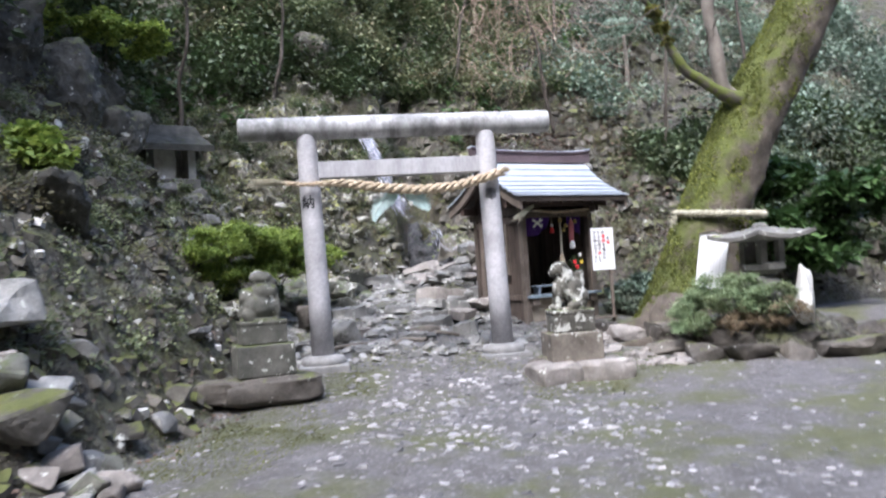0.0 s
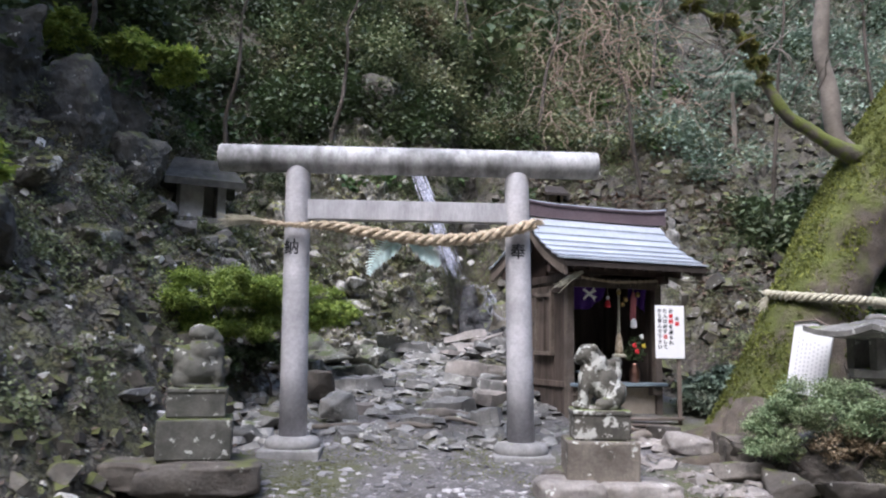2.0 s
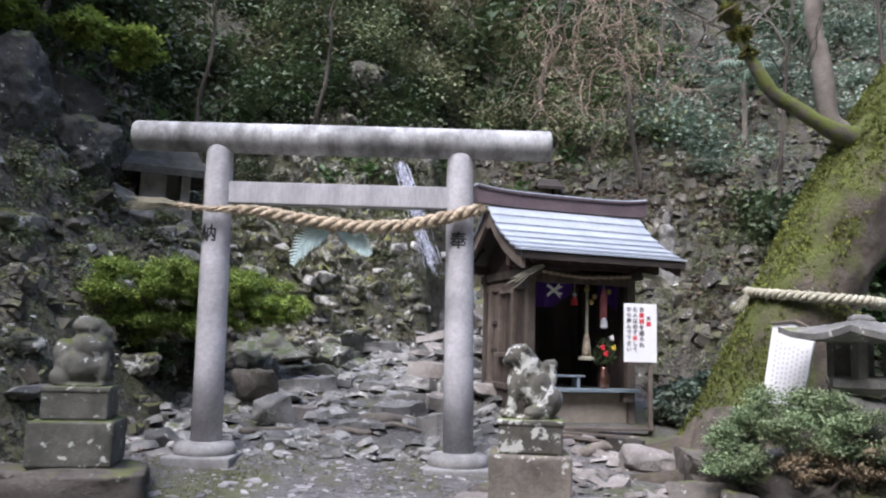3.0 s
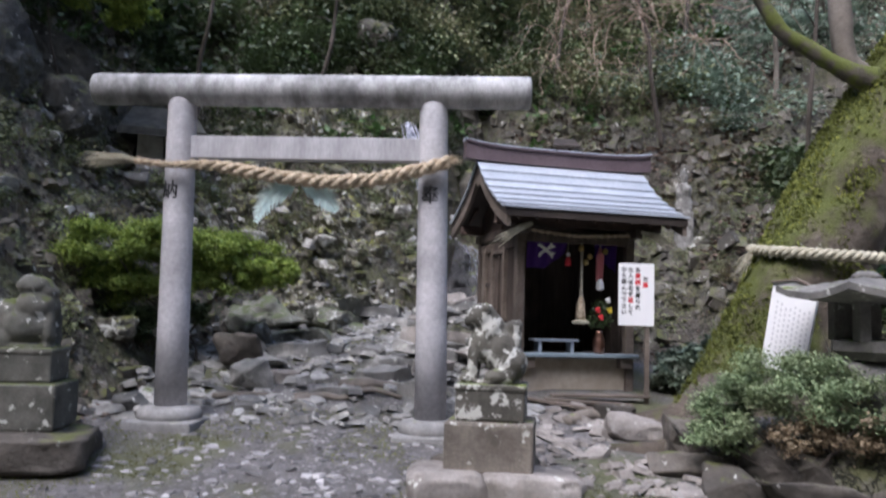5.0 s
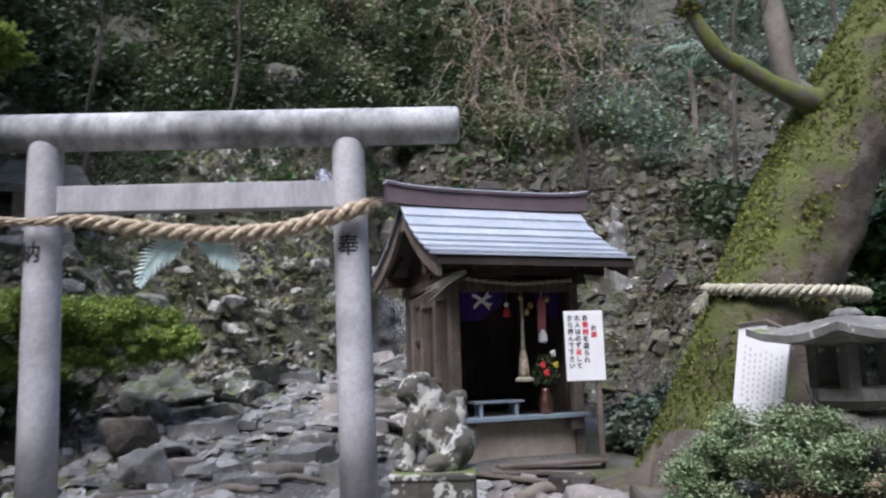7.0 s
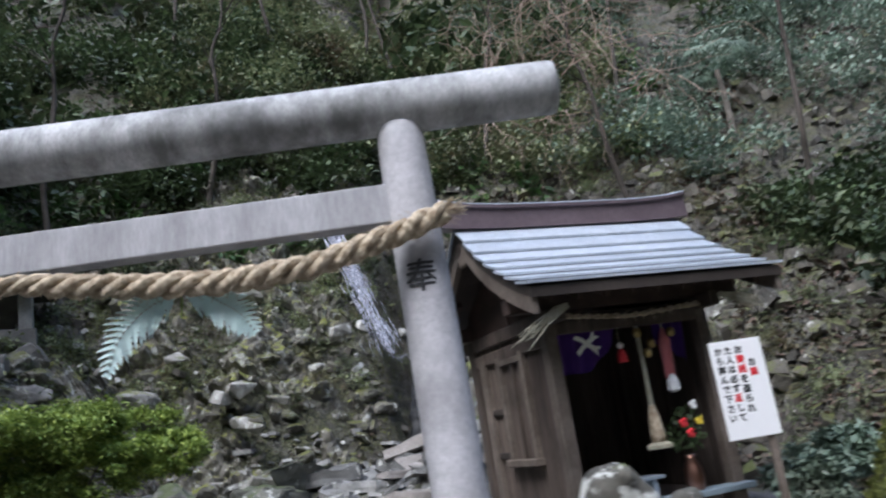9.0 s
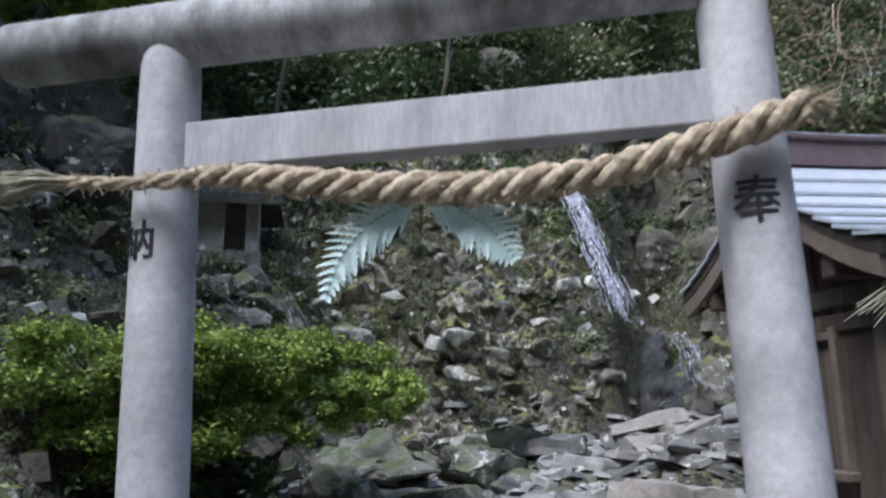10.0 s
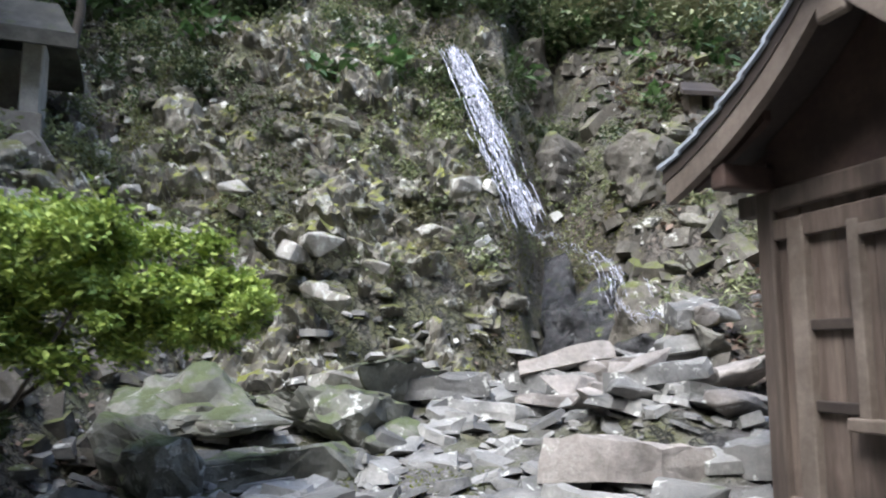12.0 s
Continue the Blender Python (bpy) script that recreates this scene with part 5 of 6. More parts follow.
CLIFF = [(-3.6, 13.0, 1.6, 1.0, 2.0), (-3.1, 14.2, 1.0, 0.9, 1.7), (-4.3, 12.2, 1.3, 1.0, 1.7), (-4.0, 14.8, 1.4, 1.2, 1.9), (-3.0, 9.6, 0.9, 0.8, 0.9), (-4.2, 10.4, 1.2, 1.0, 1.3), (2.9, 19.6, 1.2, 0.9, 1.1), (3.6, 18.4, 1.0, 0.8, 0.9), (0.2, 20.2, 1.5, 1.0, 1.6), (2.6, 21.2, 1.4, 1.0, 1.6), (3.2, 17.2, 0.9, 0.7, 0.8)]
for k, (x, y, a, b, c) in enumerate(CLIFF):
    ob = solid("cliff_boulder", boulder((a, b, c), 200 + k), M_DARKROCK if x < -2 else M_ROCK, "dark mossy boulder jutting from the hillside", "boulder", group="cliff boulders")
    ob.matrix_world = pose(x, y, gz(x, y) + c * 0.05, rng.uniform(-15, 15), rng.uniform(-15, 15), rng.uniform(-40, 40))

rb = random.Random(77)
shared = [boulder((1.0, 0.8, 0.65), 400 + k) for k in range(8)]
blocks = []
for k, bm in enumerate(shared):
    me = bpy.data.meshes.new("face_block")
    bm.to_mesh(me)
    bm.free()
    me.materials.append(M_FACE)
    blocks.append(me)
for k in range(190):
    if k >= 120:
        x, y = rb.uniform(-1.4, 2.5), rb.uniform(16.0, 17.9)
    elif k < 62:
        x, y = rb.uniform(-1.6, 1.9), rb.uniform(16.0, 18.6)
    elif k < 95:
        x, y = rb.uniform(-4.6, -1.2), rb.uniform(7.5, 16)
    else:
        x, y = rb.uniform(3.4, 7.2), rb.uniform(15.4, 19.5)
    if float(hill_d(np.array(x), np.array(y))) < 0.15:
        continue
    ob = tagged(new("face_boulder", blocks[k % 8]), "lichen-spotted mossy boulder set in the slope", "boulder", "face boulders")
    s = rb.uniform(0.25, 0.6) if 62 <= k < 120 else rb.uniform(0.12, 0.34)
    ob.matrix_world = pose(x, y, gz(x, y) - 0.06, rb.uniform(-25, 25), rb.uniform(-25, 25), rb.uniform(0, 360)) @ Matrix.Diagonal((s * 1.3, s, s * 0.85, 1))


FALL_TOP, FALL_FOOT = (1.35, 18.5, 5.36), (2.15, 17.35, 2.98)
STREAM = [(2.15, 17.35, 3.0), (2.5, 17.2, 2.8), (2.85, 17.1, 2.58), (2.95, 16.8, 2.2), (3.4, 16.6, 2.05)]


def rock_face():
    """The craggy wet cliff: blocks, ledges and cracks standing out of the slope."""
    xs = np.arange(-4.0, 2.15, 0.034)
    run, rise = np.array([-0.1, 0.9, 2.0, 3.2, 4.4]), np.array([0.0, 1.7, 2.9, 4.2, 5.6])
    arc = np.r_[0, np.cumsum(np.hypot(np.diff(run), np.diff(rise)))]
    db = np.interp(np.arange(0, arc[-1], 0.034), arc, run)
    gx, gd = np.meshgrid(xs, db)
    gy = back_edge(gx) + gd
    gh = ground_height(gx, gy)
    verts = []
    for x, y, z in zip(gx.ravel(), gy.ravel(), gh.ravel()):
        p = Vector((x, y, z))
        q = p + 0.25 * noise.noise_vector(p * 1.7) + 0.07 * noise.noise_vector(p * 6)
        d = 0.0
        for size, amount in ((0.62, 0.2), (0.27, 0.1), (0.11, 0.035)):
            dist, cell = noise.voronoi(Vector((q.x / size, q.y / size, q.z / size * 1.7)))
            d += amount * (noise.cell(cell[0] * 7.3) + 0.4 * min(1.0, (dist[1] - dist[0]) * 3.5))
        d += 0.04 * noise.noise(p * 14)
        f = min(1.0, max(0.0, (FALL_TOP[2] - z) / (FALL_TOP[2] - FALL_FOOT[2])))
        groove = math.exp(-(((x - FALL_TOP[0] - (FALL_FOOT[0] - FALL_TOP[0]) * f) / 0.3) ** 2))
        fade = min(1.0, (x + 4.0) * 1.6, (2.15 - x) * 2.5)
        d -= 0.35 * groove
        fade *= 1 - math.exp(-(((x + 2.55) / 0.8) ** 2) - ((y - 16.0) / 0.8) ** 2)
        verts.append(p + Vector((0, -0.8, 0.6)) * ((d + 0.02) * fade - 0.14))
    n, m = len(xs), len(db)
    faces = [(j * n + i, j * n + i + 1, (j + 1) * n + i + 1, (j + 1) * n + i) for j in range(m - 1) for i in range(n - 1)]
    me = bpy.data.meshes.new("rock_face")
    me.from_pydata(verts, [], faces)
    me.materials.append(M_CLIFF)
    tagged(new("rock_face", me), "craggy mossy rock face beside the waterfall", "rock face", "", "structure")


rock_face()
for k, (x, y, z, a) in enumerate(((-0.47, 16.3, 3.25, 0.26), (0.28, 16.3, 2.74, 0.34), (0.05, 16.2, 2.66, 0.3), (0.27, 16.05, 2.33, 0.32), (0.5, 15.95, 2.25, 0.26), (0.6, 15.4, 1.58, 0.55), (1.5, 16.9, 3.35, 0.3), (-1.35, 16.2, 3.2, 0.24), (-1.6, 16.2, 3.28, 0.2), (1.2, 16.6, 2.9, 0.22), (0.75, 16.3, 2.55, 0.2), (-0.9, 16.1, 2.75, 0.5))):
    lying_stone("pale_rock", (a * 1.2, a * 0.7, a * 0.55), (x, y + 0.08, z), 37 * k, M_LICHENROCK, "pale lichen-covered rock set in the cliff", 640 + k, (20, 12 - 5 * (k % 5)), "pale rocks")


def scatter(n, xlo, xhi, ylo, yhi, keep=None):
    x, y = np.random.uniform(xlo, xhi, n), np.random.uniform(ylo, yhi, n)
    if keep is not None:
        k = keep(x, y)
        x, y = x[k], y[k]
    return x, y, ground_height(x, y)


def rubble(name, n, area, lo, hi, keep, material, label, sink=0.1, tilt=0.5, power=3.0, shapes=ROCKS):
    x, y, z = scatter(n, *area, keep)
    s = lo + (hi - lo) * np.random.rand(len(x)) ** power
    m = turns(len(x), tilt) * s[:, None, None]
    return mass(name, shapes, m, np.stack([x, y, z + s * sink], -1), material, label, "rubble")


rubble("gravel", 15000, (-2.5, 8, 1.5, 11.5), 0.012, 0.11, lambda x, y: (hill_d(x, y) < 0.2) & (np.random.rand(len(x)) < 0.3 + 0.7 * np.exp(-((x - 1.9) / 1.2) ** 2)), M_CHIP, "scattered pale slate chips on the gravel ground", 0.03, 0.2, 3.8, SLATES)
rubble("path_chips", 1500, (-0.6, 4.2, 6.5, 11.2), 0.03, 0.17, lambda x, y: (hill_d(x, y) < 0) & (np.abs(x - 1.6) < 1.0 + 0.9 * np.random.rand(len(x))), M_CHIP, "larger pale slate pieces strewn before the gate", 0.03, 0.2, 2.6, SLATES)
rubble("path_rubble", 2800, (-0.9, 3.6, 10.9, 17), 0.03, 0.42, lambda x, y: hill_d(x, y) < 0.3, M_SLAB, "broken slate rubble covering the path", 0.05, 0.42, 3.2, SLATES)
rubble("yard_rubble", 420, (3.55, 5.1, 9.5, 11.8), 0.04, 0.34, lambda x, y: (x - 4.2) ** 2 + (y - 10.6) ** 2 < 1.7, M_FOOTING, "pale broken stones strewn before the small shrine", 0.05, 0.4, 3.0, SLATES)
rubble("slope_rubble", 24000, (-7, 4, 3, 21), 0.025, 0.3, lambda x, y: (hill_d(x, y) > 0.0) & ((x < -1.6) | (y < 15.4) | (np.random.rand(len(x)) < 0.2)), M_ROCK, "mossy rock rubble on the slope", 0.02, 0.6, 5.0)
rubble("pale_stones", 380, (-4, 3, 8, 20), 0.05, 0.24, lambda x, y: hill_d(x, y) > 0.1, M_WHITESTONE, "pale stones scattered over the slope", 0.1, 0.6, 2.5)
rubble("far_rubble", 7500, (3, 14, 13, 24), 0.03, 0.45, lambda x, y: hill_d(x, y) > 0.2, M_ROCK, "rock rubble on the slope behind the shrine", 0.02, 0.6, 4.5)

# ---- water ----


def water_mat():
    n = Nodes("white_water")
    v = n.add("ShaderNodeVectorMath", {"operation": "MULTIPLY"})
    n.put(v.inputs[0], n.pos.outputs["Position"])
    v.inputs[1].default_value = (14, 14, 2.5)
    f = n.noise(3.0, 6, 0.7, v.outputs[0])
    col = n.mix(n.ramp(f, 0.4, 0.66), (0.16, 0.17, 0.22), (0.8, 0.82, 0.95))
    return n.done(col, 0.25, f, 0.6, 0.03)


M_WATER = water_mat()


def waterfall():
    w = thing("waterfall", "narrow white waterfall running down the mossy rock", "waterfall", (0, 0, 0))
    rg = random.Random(3)
    bm = bmesh.new()
    for k in range(350):
        off, f0 = rg.gauss(0, 0.42), rg.uniform(0, 0.92) ** 1.25
        f1 = min(1, f0 + rg.uniform(0.05, 0.22))
        line = []
        for f in np.linspace(f0, f1, 6):
            wide = 0.13 + 0.1 * f
            x = FALL_TOP[0] + (FALL_FOOT[0] - FALL_TOP[0]) * f ** 0.9 + off * wide + rg.uniform(-0.02, 0.02)
            line.append((x, FALL_TOP[1] + (FALL_FOOT[1] - FALL_TOP[1]) * f + rg.uniform(-0.05, 0.05) - 0.05, FALL_TOP[2] + (FALL_FOOT[2] - FALL_TOP[2]) * f))
        r = rg.uniform(0.003, 0.011) * (1.15 - 0.6 * f0)
        tube(line, [r * 0.3] + [r] * 4 + [r * 0.2], 4, bm, rough=0.6, seed=k)
    tagged(part("fall", bm, M_WATER, w, smooth=True), kind="stuff")
    bm = bmesh.new()
    for k in range(48):
        line = []
        off, a = rg.gauss(0, 0.12), rg.uniform(0, 0.9)
        path = smooth_path(STREAM, 60)
        for f in np.linspace(a, min(1, a + rg.uniform(0.05, 0.16)), 8):
            p = path[int(f * 59)]
            line.append((p[0] + off * (0.4 + f), p[1], p[2] + rg.uniform(-0.02, 0.06)))
        r = rg.uniform(0.0015, 0.004)
        tube(line, [r * 0.4] + [r] * 6 + [r * 0.4], 5, bm, rough=0.6, seed=k)
    tagged(part("stream", bm, M_WATER, w, "stream running over dark rock", smooth=True), kind="stuff")


waterfall()
for k, (x, y, z, a, b, c) in enumerate(((2.3, 18.15, 2.4, 0.8, 0.7, 1.0), (2.75, 17.95, 2.1, 1.1, 0.8, 0.9), (3.5, 17.1, 1.75, 1.1, 0.8, 0.65), (3.05, 17.35, 1.9, 0.9, 0.7, 0.8), (2.55, 17.75, 2.0, 0.8, 0.6, 0.7))):
    ob = solid("wet_boulder", boulder((a, b, c), 300 + k), M_WET, "dark wet boulder under the running water", "boulder", group="wet boulders")
    ob.matrix_world = pose(x, y, z, 4, -6, 20 * k)

# ---- small stone shrines on the slope ----


def stone_shrine(at, turn, label, s=1.0, wood=False):
    h = thing("stone_hokora", label, "stone shrine", at, turn)
    mat = M_WOODX if wood else M_PALESTONE
    part("base", box((0.6 * s, 0.55 * s, 0.14 * s), (0, 0, 0.0), 0.015), M_LANTERN, h)
    part("front_panel", box((0.27 * s, 0.38 * s, 0.52 * s), (-0.125 * s, 0, 0.3 * s), 0.01), mat, h, "pale solid stone wall")
    part("jamb", box((0.1 * s, 0.38 * s, 0.52 * s), (0.22 * s, 0, 0.3 * s), 0.01), mat, h)
    part("back_wall", box((0.2 * s, 0.06 * s, 0.5 * s), (0.09 * s, 0.15 * s, 0.3 * s), 0.01), mat, h)
    prof = [(-0.4 * s, 0.5 * s), (-0.3 * s, 0.53 * s), (-0.15 * s, 0.64 * s), (0, 0.82 * s), (0.15 * s, 0.64 * s), (0.3 * s, 0.53 * s), (0.4 * s, 0.5 * s)]
    top = slab_along(prof, -0.46 * s, 0.46 * s, 0.085 * s)
    for v in top.verts:
        v.co.x *= 1 - 0.3 * max(0.0, v.co.z - 0.5 * s) / (0.32 * s)
    part("roof", top, M_DARKWOOD if wood else M_ROOFSTONE, h, "mossy curved stone roof")
    return h


stone_shrine((*HOKORA[:2], HOKORA[2]), 24, "small grey stone shrine on the mossy slope", 1.52)
solid("offering_cup", lathe([(0.03, 0), (0.045, 0.03), (0.04, 0.09), (0.02, 0.1)], 12), M_WHITE, "small white cup before the stone shrine", "cup").matrix_world = pose(HOKORA[0] - 0.1, HOKORA[1] - 0.33, HOKORA[2] + 0.09)
stone_shrine((4.6, 19.8, gz(4.6, 19.8) + 0.02), 10, "tiny wooden shrine high on the slope", 0.66, True)
for n_, (x, y, a) in enumerate(((-2.55, 15.3, 0.5), (-2.2, 15.2, 0.45), (-1.8, 15.5, 0.4), (-2.0, 15.9, 0.5), (-3.0, 15.4, 0.5))):
    lying_stone("terrace_stone", (a, a * 0.8, a * 0.7), (x, y, gz(x, y) + a * 0.3), 15 * n_, M_LANTERN, "squared stone of a low terrace wall", 320 + n_, group="terrace stones")
lying_stone("shrine_footing", (1.0, 0.9, 0.9), (HOKORA[0], HOKORA[1], HOKORA[2] - 0.5), 28, M_ROCK, "mossy rock carrying the stone shrine", 331)


def figure():
    bm = lathe([(0.17, 0), (0.19, 0.06), (0.17, 0.12), (0.15, 0.3), (0.17, 0.46), (0.14, 0.56), (0.06, 0.61), (0.075, 0.66), (0.09, 0.73), (0.075, 0.81), (0.03, 0.86)], 20)
    bmesh.ops.subdivide_edges(bm, edges=bm.edges[:], cuts=2, use_grid_fill=True)
    for v in bm.verts:
        v.co.y *= 0.8
        v.co += v.co.normalized() * (0.05 * noise.noise(v.co * 7) + 0.02 * noise.noise(v.co * 19))
    ob = solid("stone_figure", bm, M_FIGURE, "weathered pale stone figure on the slope", "statue", smooth=True)
    z = gz(6.4, 16.9)
    ob.matrix_world = pose(6.4, 16.9, z + 0.45) @ Matrix.Scale(0.86, 4)
    solid("figure_pedestal", box((0.28, 0.26, 0.7), (6.4, 16.9, z + 0.12), 0.02), M_FIGURE, "pale square stone post under a figure", "pedestal")


figure()

# ---- plants ----


def leaf_cloud(name, centers, radii, per, size, material, label, category, template=LEAF, flat=0.8, kind="stuff", tilt=0.9, hollow=0.35):
    """Leaves in clumps. centers: n x 3; radii: n."""
    centers, radii = np.asarray(centers, float), np.asarray(radii, float)
    n = np.maximum((per * (radii / radii.mean()) ** 2).astype(int), 8)
    idx = np.repeat(np.arange(len(centers)), n)
    v = np.random.normal(size=(len(idx), 3))
    v /= np.linalg.norm(v, axis=1)[:, None]
    r = (hollow + (1 - hollow) * np.random.rand(len(idx))) * (1 + 0.25 * np.random.normal(size=len(idx)))
    p = centers[idx] + v * (radii[idx] * r)[:, None] * np.array([1, 1, flat])
    s = size * np.random.uniform(0.6, 1.3, len(idx))
    m = turns(len(idx), tilt) * s[:, None, None]
    return mass(name, [template], m, p, material, label, category, kind)


def hill_clumps(n, xlo, xhi, ylo, yhi, lo, hi, lift, keep=lambda x, y, z: z > -9):
    x, y = np.random.uniform(xlo, xhi, n), np.random.uniform(ylo, yhi, n)
    z = ground_height(x, y)
    k = (hill_d(x, y) > 0.5) & keep(x, y, z)
    x, y, z = x[k], y[k], z[k]
    r = np.random.uniform(lo, hi, len(x))
    return np.stack([x, y, z + r * lift], -1), r


def woods(name, args, per, size, material, label, template=LEAF, **kw):
    c, r = hill_clumps(*args, **kw)
    return leaf_cloud(name, c, r, per, size, material, label, "undergrowth", template)


np.random.seed(7)
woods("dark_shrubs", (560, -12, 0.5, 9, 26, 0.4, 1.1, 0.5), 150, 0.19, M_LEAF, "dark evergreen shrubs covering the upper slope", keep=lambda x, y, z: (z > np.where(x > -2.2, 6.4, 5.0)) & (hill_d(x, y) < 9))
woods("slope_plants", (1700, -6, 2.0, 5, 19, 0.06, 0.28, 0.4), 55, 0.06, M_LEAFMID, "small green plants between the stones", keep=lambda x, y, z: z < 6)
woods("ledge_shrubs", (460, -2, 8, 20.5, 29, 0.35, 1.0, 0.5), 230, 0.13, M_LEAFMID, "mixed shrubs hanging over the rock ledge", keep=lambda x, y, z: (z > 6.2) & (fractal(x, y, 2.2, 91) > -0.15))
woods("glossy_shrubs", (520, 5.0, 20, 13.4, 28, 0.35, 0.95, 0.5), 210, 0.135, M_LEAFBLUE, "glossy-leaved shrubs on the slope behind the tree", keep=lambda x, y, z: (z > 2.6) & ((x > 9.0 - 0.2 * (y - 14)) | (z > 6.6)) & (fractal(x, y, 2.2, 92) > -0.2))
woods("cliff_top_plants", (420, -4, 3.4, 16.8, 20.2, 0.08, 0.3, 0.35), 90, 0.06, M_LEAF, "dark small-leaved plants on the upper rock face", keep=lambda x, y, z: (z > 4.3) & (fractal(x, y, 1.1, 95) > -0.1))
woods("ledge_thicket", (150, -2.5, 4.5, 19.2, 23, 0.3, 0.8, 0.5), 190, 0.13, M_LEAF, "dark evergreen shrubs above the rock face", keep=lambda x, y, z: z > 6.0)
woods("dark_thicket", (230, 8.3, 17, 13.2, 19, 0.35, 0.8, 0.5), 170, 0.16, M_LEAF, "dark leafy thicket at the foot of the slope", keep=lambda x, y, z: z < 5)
woods("face_ferns", (260, -1.8, 3.2, 16.0, 19.5, 0.06, 0.22, 0.4), 40, 0.07, M_LEAFMID, "small ferns growing on the wet rock face", THIN)
woods("broad_plants", (150, -6, 9, 14, 24, 0.2, 0.4, 0.5), 34, 0.2, M_BROAD, "broad-leaved plants among the shrubs", keep=lambda x, y, z: z > 4.6)
woods("low_ferns", (420, 2.5, 9, 14.2, 22, 0.1, 0.32, 0.35), 50, 0.11, M_LEAFMID, "ferns and seedlings on the slope behind the shrine", THIN)
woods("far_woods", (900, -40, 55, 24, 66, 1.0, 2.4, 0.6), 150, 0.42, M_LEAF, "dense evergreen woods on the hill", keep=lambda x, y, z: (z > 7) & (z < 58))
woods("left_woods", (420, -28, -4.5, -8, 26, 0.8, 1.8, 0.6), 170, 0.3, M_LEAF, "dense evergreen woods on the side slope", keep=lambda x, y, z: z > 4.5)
# Woods out of view, added to hold back low light from behind and right.
xx, yy = np.random.uniform(-45, 60, 900), np.random.uniform(-55, 12, 900)
zz = ground_height(xx, yy)
kk = (zz > 2.5) & ((yy < -9) | (xx > 15)) & (zz < 55)
leaf_cloud("unseen_valley_woods", np.stack([xx, yy, zz + 1], -1)[kk], np.random.uniform(1.2, 2.8, kk.sum()), 60, 0.85, M_LEAF, "unseen evergreen woods added behind and right to block low light", "woods")
# Crowns above the view, added to shade the left slope.
c = np.stack([np.random.uniform(-9, -3.8, 180), np.random.uniform(7, 19, 180), np.random.uniform(8.2, 11, 180)], -1)
leaf_cloud("unseen_shade_canopy", c, np.random.uniform(0.5, 1.0, 180), 170, 0.16, M_LEAF, "unseen evergreen crowns added to shade the side slope", "canopy")
x, y, z = scatter(60000, -7, 9, 3, 24, lambda x, y: hill_d(x, y) > -0.4)
keep = np.random.rand(len(x)) < np.clip(0.4 + 1.2 * fractal(x, y, 2.0, 31), 0.1, 1)
x, y, z = x[keep], y[keep], z[keep]
mass("leaf_litter", [LEAF], turns(len(x), 0.5) * np.random.uniform(0.03, 0.08, len(x))[:, None, None], np.stack([x, y, z + 0.03], -1), M_DRY, "brown dead leaves strewn over the slope", "leaf litter")

np.random.seed(57)
x, y, z = scatter(16000, 3.5, 10, 14, 22, lambda x, y: (hill_d(x, y) > 0.2) & (fractal(x, y, 1.3, 47) > -0.1))
mass("hill_litter", [LEAF], turns(len(x), 0.6) * np.random.uniform(0.06, 0.14, len(x))[:, None, None], np.stack([x, y, z + 0.03], -1), M_DRY, "brown leaf litter on the slope behind the shrine", "leaf litter")
np.random.seed(56)
x, y, z = scatter(60000, -2.2, 3.4, 15.6, 19.6, lambda x, y: hill_d(x, y) > 0.1)
keep = fractal(x, y, 0.7, 43) > 0.05
x, y, z = x[keep], y[keep], z[keep]
mass("face_moss", [LEAF], turns(len(x), 0.9) * np.random.uniform(0.015, 0.045, len(x))[:, None, None], np.stack([x, y, z + 0.01], -1), M_MOSSTUFT, "olive moss growing on the wet rock face", "moss")
np.random.seed(55)
px, py = np.random.uniform(-2.2, 5, 150000), np.random.uniform(4, 15.6, 150000)
spots = [(-0.6, 8.9, 0.9, 0.6), (0.15, 9.6, 0.9, 0.45), (0.75, 10.55, 1.0, 0.45), (-1.1, 7.4, 0.8, 0.9), (2.6, 9.3, 0.3, 0.8), (0.6, 10.7, 0.9, 0.5), (2.0, 10.4, 0.45, 0.6), (2.75, 9.6, 0.35, 0.7), (-0.2, 10.0, 0.8, 0.5), (-0.9, 8.2, 1.0, 0.9), (1.1, 11.2, 0.7, 0.3), (4.2, 9.6, 0.6, 0.3), (3.3, 8.9, 1.1, 0.25), (0.3, 13.6, 0.5, 0.7), (0.9, 12.9, 0.5, 0.4), (1.3, 14.4, 0.6, 0.4), (2.1, 13.4, 0.6, 0.35), (0.4, 14.8, 0.6, 0.5)]
near = np.max([1 - ((px - a) / c) ** 2 - ((py - b) / d) ** 2 for a, b, c, d in spots], axis=0)
kk = near + 1.3 * fractal(px, py, 0.5, 41) > 0.25
px, py = px[kk], py[kk]
mass("ground_moss", [LEAF], turns(len(px), 0.9) * np.random.uniform(0.012, 0.028, len(px))[:, None, None], np.stack([px, py, ground_height(px, py) + 0.004], -1), M_MOSSTUFT, "olive moss patches on the gravel ground", "moss")


